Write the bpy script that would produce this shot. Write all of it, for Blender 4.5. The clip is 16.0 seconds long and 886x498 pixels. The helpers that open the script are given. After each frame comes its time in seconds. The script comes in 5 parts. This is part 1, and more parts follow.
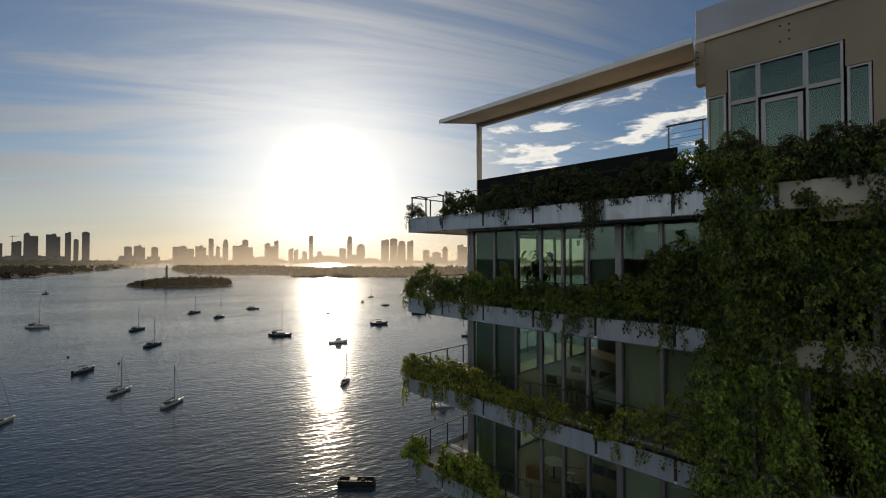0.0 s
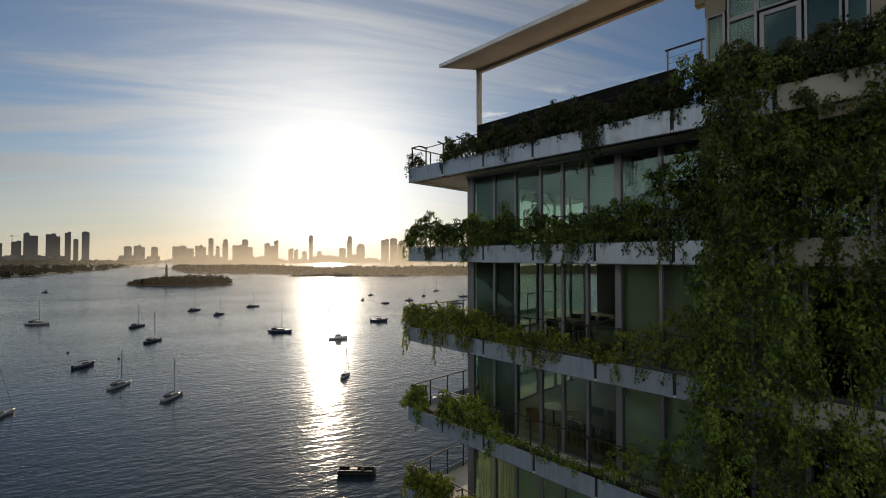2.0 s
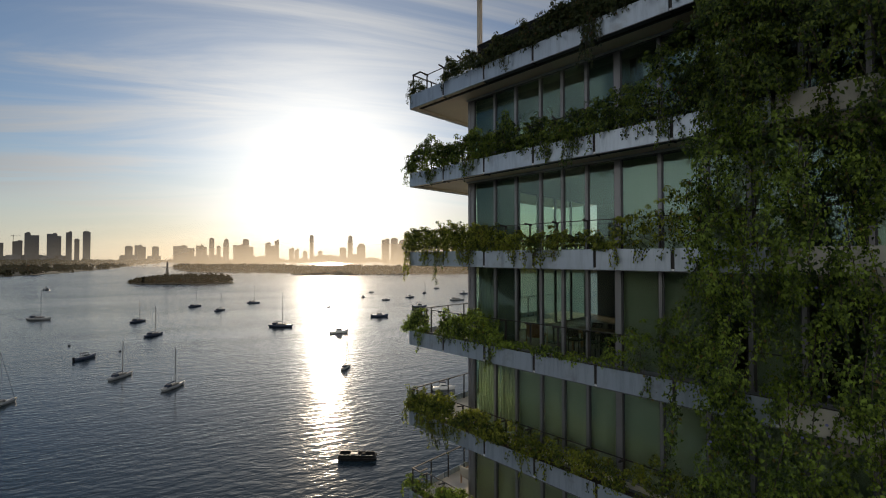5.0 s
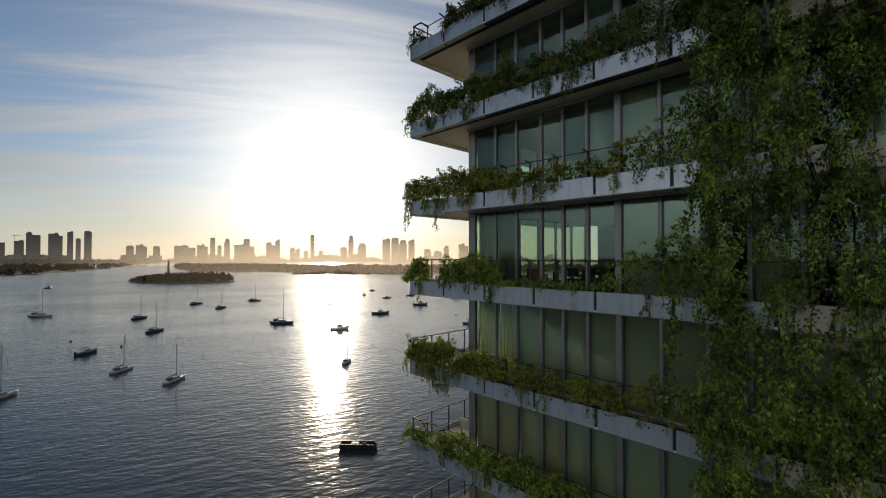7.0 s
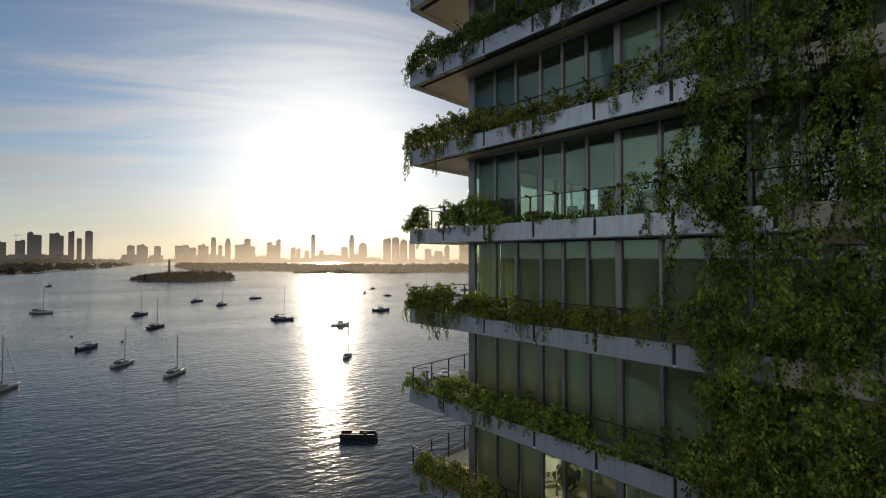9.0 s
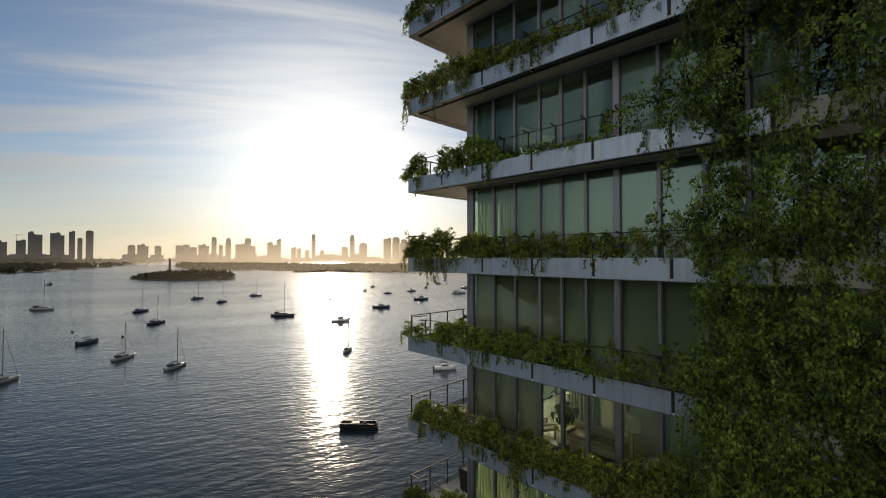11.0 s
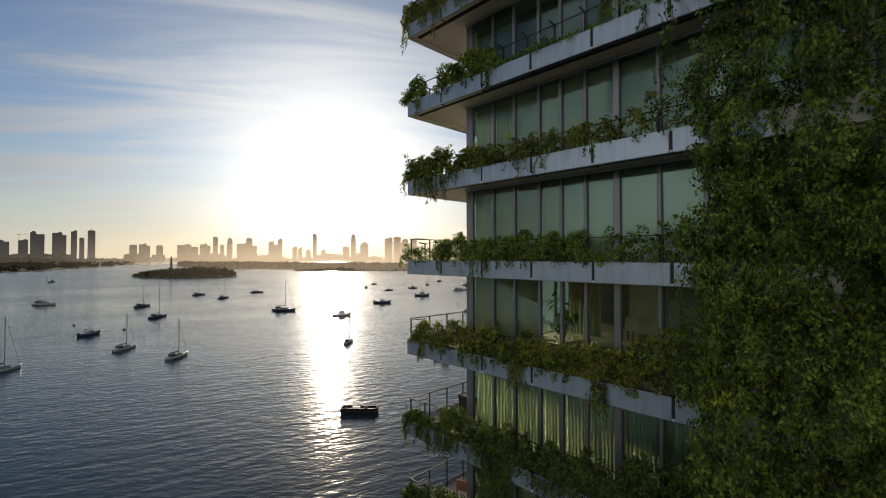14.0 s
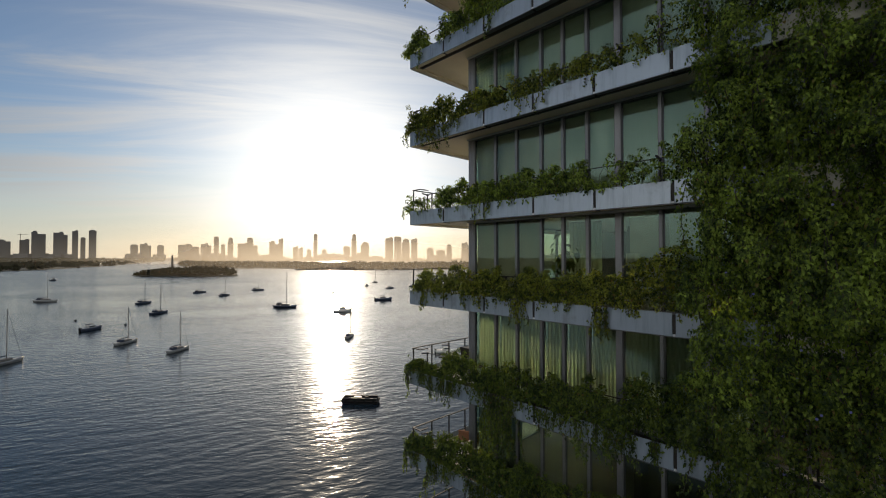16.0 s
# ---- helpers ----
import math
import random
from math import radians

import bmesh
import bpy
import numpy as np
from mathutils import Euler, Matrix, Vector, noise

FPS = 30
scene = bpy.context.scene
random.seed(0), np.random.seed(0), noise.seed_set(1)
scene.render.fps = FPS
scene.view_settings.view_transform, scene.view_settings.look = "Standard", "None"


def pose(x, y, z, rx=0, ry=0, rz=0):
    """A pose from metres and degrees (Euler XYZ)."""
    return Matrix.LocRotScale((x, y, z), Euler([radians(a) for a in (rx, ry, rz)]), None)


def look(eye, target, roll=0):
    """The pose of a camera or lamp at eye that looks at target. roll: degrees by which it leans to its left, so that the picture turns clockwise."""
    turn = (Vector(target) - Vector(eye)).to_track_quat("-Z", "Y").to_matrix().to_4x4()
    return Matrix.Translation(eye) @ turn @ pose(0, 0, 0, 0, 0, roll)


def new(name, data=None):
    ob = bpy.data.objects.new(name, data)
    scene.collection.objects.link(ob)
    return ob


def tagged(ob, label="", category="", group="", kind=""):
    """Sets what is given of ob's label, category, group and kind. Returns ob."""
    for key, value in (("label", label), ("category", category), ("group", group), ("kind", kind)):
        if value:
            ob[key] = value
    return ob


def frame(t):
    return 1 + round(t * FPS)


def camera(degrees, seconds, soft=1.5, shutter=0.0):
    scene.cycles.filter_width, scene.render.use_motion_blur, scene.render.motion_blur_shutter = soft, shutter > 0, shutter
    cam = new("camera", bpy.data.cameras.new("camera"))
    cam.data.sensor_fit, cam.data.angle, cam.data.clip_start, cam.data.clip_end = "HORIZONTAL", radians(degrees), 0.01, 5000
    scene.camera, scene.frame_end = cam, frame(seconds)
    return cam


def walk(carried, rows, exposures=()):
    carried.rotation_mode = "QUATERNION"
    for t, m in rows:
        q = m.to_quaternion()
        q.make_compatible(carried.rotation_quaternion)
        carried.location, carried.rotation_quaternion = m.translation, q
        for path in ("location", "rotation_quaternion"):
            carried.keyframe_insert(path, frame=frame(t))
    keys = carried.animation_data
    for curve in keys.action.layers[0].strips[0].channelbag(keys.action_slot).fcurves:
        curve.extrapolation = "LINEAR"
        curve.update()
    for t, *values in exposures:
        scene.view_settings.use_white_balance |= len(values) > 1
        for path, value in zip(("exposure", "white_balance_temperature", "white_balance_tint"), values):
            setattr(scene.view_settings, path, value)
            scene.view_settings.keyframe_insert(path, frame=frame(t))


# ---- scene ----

# World: +Y runs along the balcony front away from the camera, +X goes into the building, z = 0 is the water.
VIEW = 44.2                     # degrees from +Y towards +X in which the camera looks
cam = camera(91.4, 16.0, soft=1.05)
PITCH, LEAN = 1.05, 0.0
# seconds, metres to the right, metres ahead, height, yaw in degrees
ROWS = [
    (0.0, 0.008, 0.085, 47.395, -0.160), (0.5, 0.006, 0.081, 46.870, -0.168),
    (1.0, 0.006, 0.077, 46.344, -0.176), (1.5, 0.006, 0.074, 45.815, -0.178),
    (2.0, 0.000, 0.067, 45.285, -0.175), (2.5, -0.008, 0.050, 44.755, -0.167),
    (3.0, -0.012, 0.040, 44.230, -0.163), (3.5, -0.017, 0.030, 43.707, -0.158),
    (4.0, -0.018, 0.016, 43.183, -0.147), (6.5, 0.002, -0.044, 40.574, -0.012),
    (7.0, 0.000, -0.042, 40.042, 0.004), (7.5, 0.000, -0.031, 39.505, 0.018),
    (8.0, 0.006, -0.022, 38.968, 0.038), (8.5, 0.018, -0.014, 38.430, 0.068),
    (9.0, 0.034, 0.001, 37.900, 0.086), (11.5, 0.145, 0.085, 35.205, 0.165),
    (12.0, 0.180, 0.122, 34.665, 0.198), (12.5, 0.196, 0.148, 34.128, 0.228),
    (13.0, 0.200, 0.152, 33.592, 0.249), (13.5, 0.195, 0.145, 33.062, 0.268),
    (14.0, 0.184, 0.138, 32.540, 0.289), (14.5, 0.175, 0.142, 32.025, 0.312),
    (15.0, 0.168, 0.130, 31.515, 0.336), (15.5, 0.150, 0.090, 31.000, 0.357),
    (16.0, 0.120, 0.040, 30.480, 0.377),
]
walk(cam, [(t, pose(0, 0, 0, 0, 0, -VIEW) @ pose(a, b, z, 90 + PITCH, LEAN, yaw)) for t, a, b, z, yaw in ROWS],
     [(0.0, -0.16), (3.5, 0.0), (7.0, 0.06), (16.0, 0.1)])


def bay(side, ahead, z=0.0):
    """A place on the bay: metres to the right of and ahead of the viewing line."""
    c, s = math.cos(radians(VIEW + 0.17)), math.sin(radians(VIEW + 0.17))
    return Vector((ahead * s + side * c, ahead * c - side * s, z))


# ------------------------------------------------------------------ light
SUN_AZ, SUN_EL = VIEW - 14.6, 8.8          # azimuth from +Y towards +X, elevation
sun_dir = Vector((math.sin(radians(SUN_AZ)) * math.cos(radians(SUN_EL)),
                  math.cos(radians(SUN_AZ)) * math.cos(radians(SUN_EL)), math.sin(radians(SUN_EL))))
sun = new("sun", bpy.data.lights.new("sun", "SUN"))
sun.data.energy, sun.data.angle, sun.data.color = 3.6, radians(0.6), (1.0, 0.80, 0.56)
sun.matrix_world = look((0, 0, 120), Vector((0, 0, 120)) - sun_dir)


class Nodes:
    """A short way to write node trees."""

    def __init__(self, tree):
        self.t = tree
        tree.nodes.clear()

    def add(self, kind, props=None, **inputs):
        n = self.t.nodes.new("ShaderNode" + kind)
        props = props or {}
        if "operation" in props:
            n.operation = props["operation"]
        if "interpolation_type" in props:
            n.interpolation_type = props["interpolation_type"]
        for k, v in inputs.items():
            key = int(k[1:]) if k[0] == "i" and k[1:].isdigit() else k.replace("_", " ")
            self.put(n.inputs[key], v)
        return n

    def put(self, socket, v):
        if isinstance(v, bpy.types.NodeSocket):
            self.t.links.new(v, socket)
        elif isinstance(v, bpy.types.Node):
            self.t.links.new(v.outputs[0], socket)
        else:
            if isinstance(v, (tuple, list)) and len(v) == 3 and socket.type == "RGBA":
                v = (*v, 1.0)
            socket.default_value = v

    def math(self, op, a, b=0.0, c=None):
        n = self.add("Math", {"operation": op}, i0=a, i1=b)
        if c is not None:
            self.put(n.inputs[2], c)
        return n.outputs[0]

    def mix(self, fac, a, b, blend="MIX"):
        n = self.add("Mix")
        n.data_type, n.blend_type, n.clamp_result = "RGBA", blend, False
        self.put(n.inputs[0], fac)
        self.put(n.inputs[6], a)
        self.put(n.inputs[7], b)
        return n.outputs[2]

    def step(self, v, lo, hi, to0=0.0, to1=1.0):
        return self.add("MapRange", {"interpolation_type": "SMOOTHSTEP"}, i0=v, i1=lo, i2=hi, i3=to0, i4=to1).outputs[0]

    def noise(self, co, scale, detail=4.0, rough=0.55, dist=0.0):
        return self.add("TexNoise", None, Vector=co, Scale=scale, Detail=detail, Roughness=rough, Distortion=dist).outputs[0]


def make_sky():
    world = bpy.data.worlds.new("sky")
    scene.world = world
    world.use_nodes = True
    n = Nodes(world.node_tree)
    co = n.add("TexCoord").outputs["Generated"]
    sky = n.add("TexSky")
    sky.sky_type, sky.sun_disc, sky.sun_elevation, sky.sun_rotation = "NISHITA", False, radians(SUN_EL), radians(SUN_AZ)
    sky.altitude, sky.air_density, sky.dust_density, sky.ozone_density = 30.0, 1.0, 0.5, 3.0
    base = n.mix(1.0, sky.outputs[0], (0.072, 0.079, 0.0875), "MULTIPLY")
    xyz = n.add("SeparateXYZ", None, Vector=co)
    z = n.math("MAXIMUM", xyz.outputs[2], 0.0)
    dot = n.add("VectorMath", {"operation": "DOT_PRODUCT"}, i0=co, i1=tuple(sun_dir)).outputs["Value"]
    back = n.step(dot, 0.35, -0.15)            # the unseen sky opposite the sun, where a bright cloud sheet is added
    dot = n.math("MAXIMUM", dot, 0.0)
    # thin high cloud, streaked across the sky, which also spreads the sun's light
    inv = n.math("DIVIDE", 1.0, n.math("ADD", z, 0.16))
    flat = n.add("VectorMath", {"operation": "SCALE"}, i0=co, Scale=inv).outputs[0]
    flat = n.add("Mapping", None, Vector=flat, Rotation=(0, 0, radians(VIEW - 17))).outputs[0]
    flat = n.add("Mapping", None, Vector=flat, Scale=(0.46, 2.1, 0.0)).outputs[0]
    cirrus = n.noise(flat, 0.9, 7.0, 0.62, 0.9)
    broad = n.noise(flat, 0.33, 3.0, 0.5, 0.4)
    veil = n.math("MULTIPLY", n.step(cirrus, 0.40, 0.68), n.step(broad, 0.28, 0.56))
    veil = n.math("MULTIPLY", veil, n.step(z, 0.03, 0.16))
    az = n.math("ARCTAN2", xyz.outputs[0], xyz.outputs[1])
    veil = n.math("MULTIPLY", veil, n.step(az, radians(VIEW + 14), radians(VIEW + 27), 1.0, 0.25))
    lower = n.step(z, 0.08, 0.43, 1.0, 0.07)
    veil = n.math("MAXIMUM", veil, n.math("MULTIPLY", n.math("MULTIPLY", back, lower), n.step(broad, 0.20, 0.60, 0.55, 1.0)))
    bright = n.math("MULTIPLY_ADD", n.math("POWER", dot, 6.0), 0.36, 0.18)
    # extra brightness of the added cloud behind, which lifts the shaded facade
    bright = n.math("MULTIPLY_ADD", n.math("MULTIPLY", back, n.step(z, 0.0, 0.12, 0.40, 1.0)), 1.32, bright)
    veil_col = n.mix(1.0, (0.95, 0.97, 1.0), bright, "MULTIPLY")
    hazy = n.step(z, 0.0, 0.24, 0.70, 0.0)
    base = n.mix(hazy, base, (0.45, 0.46, 0.44))
    veil_col = n.mix(back, veil_col, n.mix(1.0, veil_col, (1.04, 1.0, 0.90), "MULTIPLY"))
    col = n.mix(n.math("MULTIPLY", veil, 0.90), base, veil_col)
    # bank of fair-weather cumulus to the right of the sun
    az_in = n.math("MULTIPLY", n.step(az, radians(VIEW + 3), radians(VIEW + 9)),
                   n.step(az, radians(VIEW + 34), radians(VIEW + 44), 1.0, 0.0))
    lump = n.noise(n.add("Mapping", None, Vector=co, Location=(1.9, 0.4, 0.0), Scale=(5.5, 5.5, 24.0)).outputs[0], 1.0, 6.0, 0.58, 0.3)
    band = n.math("MULTIPLY", n.step(z, 0.15, 0.20), n.step(z, 0.29, 0.37, 1.0, 0.0))
    puff = n.math("MULTIPLY", n.step(lump, 0.50, 0.58), n.math("MULTIPLY", az_in, band))
    puff_col = n.mix(n.step(lump, 0.56, 0.74), (1.0, 0.96, 0.88), (0.66, 0.68, 0.72))
    col = n.mix(puff, col, puff_col)
    # glare of the low sun in hazy air: it saturates towards the sun and fades out softly, warm along the horizon
    away = n.math("ARCCOSINE", n.math("MINIMUM", dot, 1.0))
    spread = n.math("MULTIPLY_ADD", n.step(cirrus, 0.34, 0.66), 0.05, 0.205)
    fade = n.math("POWER", n.math("DIVIDE", away, spread), 2.9)
    glare = n.math("DIVIDE", 1.0, n.math("ADD", fade, 1.0))
    low = n.step(z, 0.0, 0.20, 1.0, 0.0)
    tint = n.mix(n.math("MULTIPLY", low, n.step(away, 0.10, 0.42)), (1.20, 1.18, 1.13), (1.10, 0.89, 0.60))
    col = n.mix(glare, col, tint)
    skirt = n.math("MULTIPLY", n.math("MULTIPLY", low, n.math("POWER", dot, 7.0)), 0.14)
    core = n.math("MULTIPLY", n.math("POWER", dot, 520.0), 6.0)
    pillar = n.math("MULTIPLY", n.math("MULTIPLY", n.step(z, 0.0, 0.15, 1.0, 0.0), n.math("POWER", dot, 60.0)), 0.45)
    glow = n.mix(1.0, (1.0, 0.95, 0.84), core, "MULTIPLY")
    glow = n.mix(1.0, glow, n.mix(1.0, (1.0, 0.93, 0.76), pillar, "MULTIPLY"), "ADD")
    glow = n.mix(1.0, glow, n.mix(1.0, (1.0, 0.70, 0.36), skirt, "MULTIPLY"), "ADD")
    col = n.mix(1.0, col, glow, "ADD")
    bg = n.add("Background", None, Color=col, Strength=1.0)
    n.add("OutputWorld", None, Surface=bg)


make_sky()


# ------------------------------------------------------------------ materials
def material(name):
    m = bpy.data.materials.new(name)
    m.use_nodes = True
    return m, Nodes(m.node_tree)


def finish(n, **inputs):
    b = n.add("BsdfPrincipled", None, **inputs)
    n.add("OutputMaterial", None, Surface=b)
    return b


def plain(name, col, rough=0.6, metal=0.0, grain=6.0, vary=0.18, bump=0.15, coarse=0.8, spec=0.5):
    """Paint, plaster, metal or plastic with fine grain, broad staining and a little relief."""
    m, n = material(name)
    co = n.add("TexCoord").outputs["Object"]
    fine = n.noise(co, grain * 6, 6.0)
    wide = n.noise(co, coarse, 5.0, 0.6)
    dark = tuple(c * (1 - vary) for c in col)
    light = tuple(min(1.0, c * (1 + vary * 0.5)) for c in col)
    c = n.mix(n.step(wide, 0.35, 0.65), dark, light)
    c = n.mix(n.math("MULTIPLY", n.step(fine, 0.45, 0.75), 0.25), c, tuple(v * 0.6 for v in col))
    bp = n.add("Bump", None, Strength=bump, Distance=0.01, Height=fine)
    finish(n, Base_Color=c, Roughness=n.math("MULTIPLY_ADD", wide, 0.25, rough - 0.12), Metallic=metal, Normal=bp, Specular_IOR_Level=spec)
    return m


def fascia_paint():
    m, n = material("fascia_paint")
    geo = n.add("NewGeometry").outputs["Position"]
    streak = n.noise(n.add("Mapping", None, Vector=geo, Scale=(3.0, 3.0, 0.35)).outputs[0], 2.2, 6.0, 0.65)
    blot = n.noise(geo, 1.3, 6.0, 0.6)
    ran = n.add("ObjectInfo").outputs["Random"]
    c = n.mix(n.step(streak, 0.42, 0.70), (0.365, 0.415, 0.475), (0.28, 0.32, 0.365))
    c = n.mix(n.math("MULTIPLY", n.step(blot, 0.56, 0.72), 0.55), c, (0.20, 0.20, 0.19))
    c = n.mix(n.math("MULTIPLY", ran, 0.22), c, (0.36, 0.45, 0.56))
    bp = n.add("Bump", None, Strength=0.12, Distance=0.01, Height=n.noise(geo, 40.0))
    finish(n, Base_Color=c, Roughness=0.30, Metallic=0.45, Normal=bp)
    return m


def glass_pane(name, tint, rough=0.0, ior=1.5):
    m, n = material(name)
    co = n.add("TexCoord").outputs["Object"]
    bp = n.add("Bump", None, Strength=0.03, Distance=0.02, Height=n.noise(co, 0.6, 2.0))
    finish(n, Base_Color=tint, Roughness=rough, Transmission_Weight=1.0, IOR=ior, Specular_Tint=(0.72, 1.0, 0.98, 1.0), Normal=bp)
    return m


def leaf_material(name, dark, mid, light, rust=0.06, through_light=0.36, spec=0.22):
    m, n = material(name)
    isl = n.add("NewGeometry")
    r = isl.outputs["Random Per Island"]
    pos = isl.outputs["Position"]
    patch = n.math("ADD", n.math("MULTIPLY", n.noise(pos, 1.6, 3.0), 0.45), n.math("MULTIPLY", n.noise(pos, 6.5, 2.0), 0.55))
    c = n.mix(n.step(r, 0.15, 0.75), dark, mid)
    c = n.mix(n.math("MULTIPLY", n.step(r, -0.25, 0.95), n.step(patch, 0.42, 0.54)), c, light)
    c = n.mix(n.step(r, 1.0 - rust, 1.0 - rust * 0.5, 0.0, 0.7), c, (0.16, 0.075, 0.035))
    vein = n.noise(pos, 60.0, 3.0)
    bp = n.add("Bump", None, Strength=0.25, Distance=0.006, Height=vein)
    b = n.add("BsdfPrincipled", None, Base_Color=c, Roughness=0.48, Normal=bp, Specular_IOR_Level=spec)
    tr = n.add("BsdfTranslucent", None, Color=n.mix(1.0, c, (1.5, 1.55, 0.7), "MULTIPLY"), Normal=bp)
    ms = n.add("MixShader", None, i0=through_light, i1=b, i2=tr)
    n.add("OutputMaterial", None, Surface=ms)
    return m


def curtain_cloth(name, col, sheer=0.55):
    m, n = material(name)
    co = n.add("TexCoord").outputs["Object"]
    c = n.mix(n.noise(n.add("Mapping", None, Vector=co, Scale=(1, 9, 0.3)).outputs[0], 1.5), col, tuple(v * 0.72 for v in col))
    d = n.add("BsdfDiffuse", None, Color=c)
    tr = n.add("BsdfTranslucent", None, Color=c)
    n.add("OutputMaterial", None, Surface=n.add("MixShader", None, i0=sheer, i1=d, i2=tr))
    return m


def water_material():
    m, n = material("bay_water")
    pos = n.add("NewGeometry").outputs["Position"]
    rot = n.add("Mapping", None, Vector=pos, Rotation=(0, 0, radians(VIEW - 24))).outputs[0]
    swell = n.noise(n.add("Mapping", None, Vector=rot, Scale=(0.05, 0.14, 0.1)).outputs[0], 1.0, 2.0, 0.5, 0.2)
    chop = n.noise(n.add("Mapping", None, Vector=rot, Scale=(0.25, 0.56, 0.25)).outputs[0], 1.0, 2.0, 0.5, 0.15)
    turned = n.add("Mapping", None, Vector=rot, Rotation=(0, 0, radians(28))).outputs[0]
    cross = n.noise(n.add("Mapping", None, Vector=turned, Scale=(0.44, 0.98, 0.35)).outputs[0], 1.0, 2.0, 0.5, 0.1)
    fine = n.noise(n.add("Mapping", None, Vector=rot, Scale=(1.2, 2.2, 1.3)).outputs[0], 1.0, 3.0, 0.6)
    patch = n.noise(n.add("Mapping", None, Vector=rot, Scale=(0.004, 0.016, 0.01)).outputs[0], 1.0, 4.0, 0.55)
    h = n.math("MULTIPLY_ADD", chop, 2.5, n.math("MULTIPLY", swell, 2.2))
    h = n.math("MULTIPLY_ADD", cross, 1.15, h)
    h = n.math("MULTIPLY_ADD", fine, 0.26, h)
    amp = n.step(patch, 0.3, 0.7, 0.55, 1.0)
    bp = n.add("Bump", None, Strength=n.math("MULTIPLY", amp, 0.34), Distance=0.24, Height=h)
    deep = n.mix(n.step(patch, 0.3, 0.7), (0.012, 0.022, 0.030), (0.020, 0.032, 0.040))
    ahead = n.add("VectorMath", {"operation": "DOT_PRODUCT"}, i0=pos, i1=tuple(bay(0, 1))).outputs["Value"]
    breeze = n.step(ahead, 60.0, 600.0, 0.0, 0.12)           # rougher water out on the open bay
    finish(n, Base_Color=deep, Roughness=n.math("ADD", n.step(patch, 0.3, 0.7, 0.10, 0.14), breeze), IOR=1.333, Normal=bp)
    return m


def ground_material(name, a, b, scale):
    m, n = material(name)
    pos = n.add("NewGeometry").outputs["Position"]
    c = n.mix(n.step(n.noise(pos, scale, 6.0, 0.65), 0.35, 0.65), a, b)
    bp = n.add("Bump", None, Strength=0.4, Distance=0.1, Height=n.noise(pos, scale * 8))
    finish(n, Base_Color=c, Roughness=0.9, Normal=bp)
    return m


def wood(name, a, b):
    m, n = material(name)
    co = n.add("TexCoord").outputs["Object"]
    g = n.noise(n.add("Mapping", None, Vector=co, Scale=(14, 1.2, 14)).outputs[0], 2.0, 6.0, 0.6, 1.2)
    bp = n.add("Bump", None, Strength=0.2, Distance=0.004, Height=g)
    finish(n, Base_Color=n.mix(g, a, b), Roughness=0.5, Normal=bp)
    return m


M_FASCIA = fascia_paint()
M_SOFFIT = plain("soffit_plaster", (0.95, 0.83, 0.64), 0.5, vary=0.05)
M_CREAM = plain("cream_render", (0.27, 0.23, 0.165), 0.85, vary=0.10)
M_CANOPY = plain("pale_canopy_paint", (0.60, 0.52, 0.42), 0.7, vary=0.12)
M_PALE = plain("pale_cream_paint", (0.46, 0.43, 0.36), 0.6, vary=0.2)
M_PARAPET = plain("blue_grey_render", (0.34, 0.36, 0.40), 0.7, vary=0.10)
M_WHITE = plain("white_render", (0.74, 0.74, 0.74), 0.8, vary=0.10)
M_TROUGH = plain("dark_grey_metal", (0.16, 0.165, 0.17), 0.5, 0.3)
M_ALU = plain("grey_aluminium", (0.25, 0.245, 0.255), 0.38, 0.55, vary=0.1, bump=0.05)
M_FRAME = plain("dark_grey_aluminium", (0.065, 0.065, 0.066), 0.4, 0.45, vary=0.1, bump=0.05)
M_DARK = plain("dark_bronze_metal", (0.040, 0.034, 0.030), 0.5, 0.2, bump=0.05, spec=0.3)
M_DECK = plain("pale_stone_paving", (0.72, 0.65, 0.56), 0.7, vary=0.14)
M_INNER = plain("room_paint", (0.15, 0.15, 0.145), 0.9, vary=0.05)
M_FLOOR = wood("oak_floor", (0.11, 0.075, 0.045), (0.17, 0.12, 0.075))
M_WOOD = wood("teak", (0.22, 0.12, 0.06), (0.36, 0.21, 0.11))
M_GLASS = glass_pane("green_tinted_glass", (0.58, 0.73, 0.62), 0.0, 1.60)
M_LEAF = leaf_material("vine_leaf", (0.014, 0.028, 0.007), (0.062, 0.096, 0.013), (0.268, 0.352, 0.050), 0.03)
M_LEAF_MID = leaf_material("mid_green_leaf", (0.014, 0.028, 0.008), (0.062, 0.098, 0.014), (0.240, 0.322, 0.047), 0.03)
M_LEAF2 = leaf_material("hedge_leaf", (0.018, 0.031, 0.007), (0.067, 0.094, 0.013), (0.285, 0.305, 0.041), 0.04)
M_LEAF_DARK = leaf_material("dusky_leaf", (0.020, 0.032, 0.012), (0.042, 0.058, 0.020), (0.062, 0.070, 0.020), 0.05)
# deep green growth; on the lowest curtain its darkness stands in for shade
M_LEAF_DEEP = leaf_material("deep_green_and_shade_leaf", (0.012, 0.025, 0.008), (0.039, 0.064, 0.011), (0.146, 0.192, 0.027), 0.02)
M_STEM = plain("vine_stem", (0.05, 0.038, 0.026), 0.8, bump=0.5)
M_SOIL = plain("planter_soil", (0.05, 0.037, 0.026), 0.95)
M_FLOWER = plain("blue_petals", (0.16, 0.16, 0.38), 0.6)
M_CURTAIN = curtain_cloth("sheer_curtain", (0.45, 0.48, 0.40))
M_PLEATED = curtain_cloth("pleated_pale_curtain", (0.60, 0.62, 0.50))
M_BLIND = curtain_cloth("grey_blind", (0.74, 0.69, 0.55), 0.10)
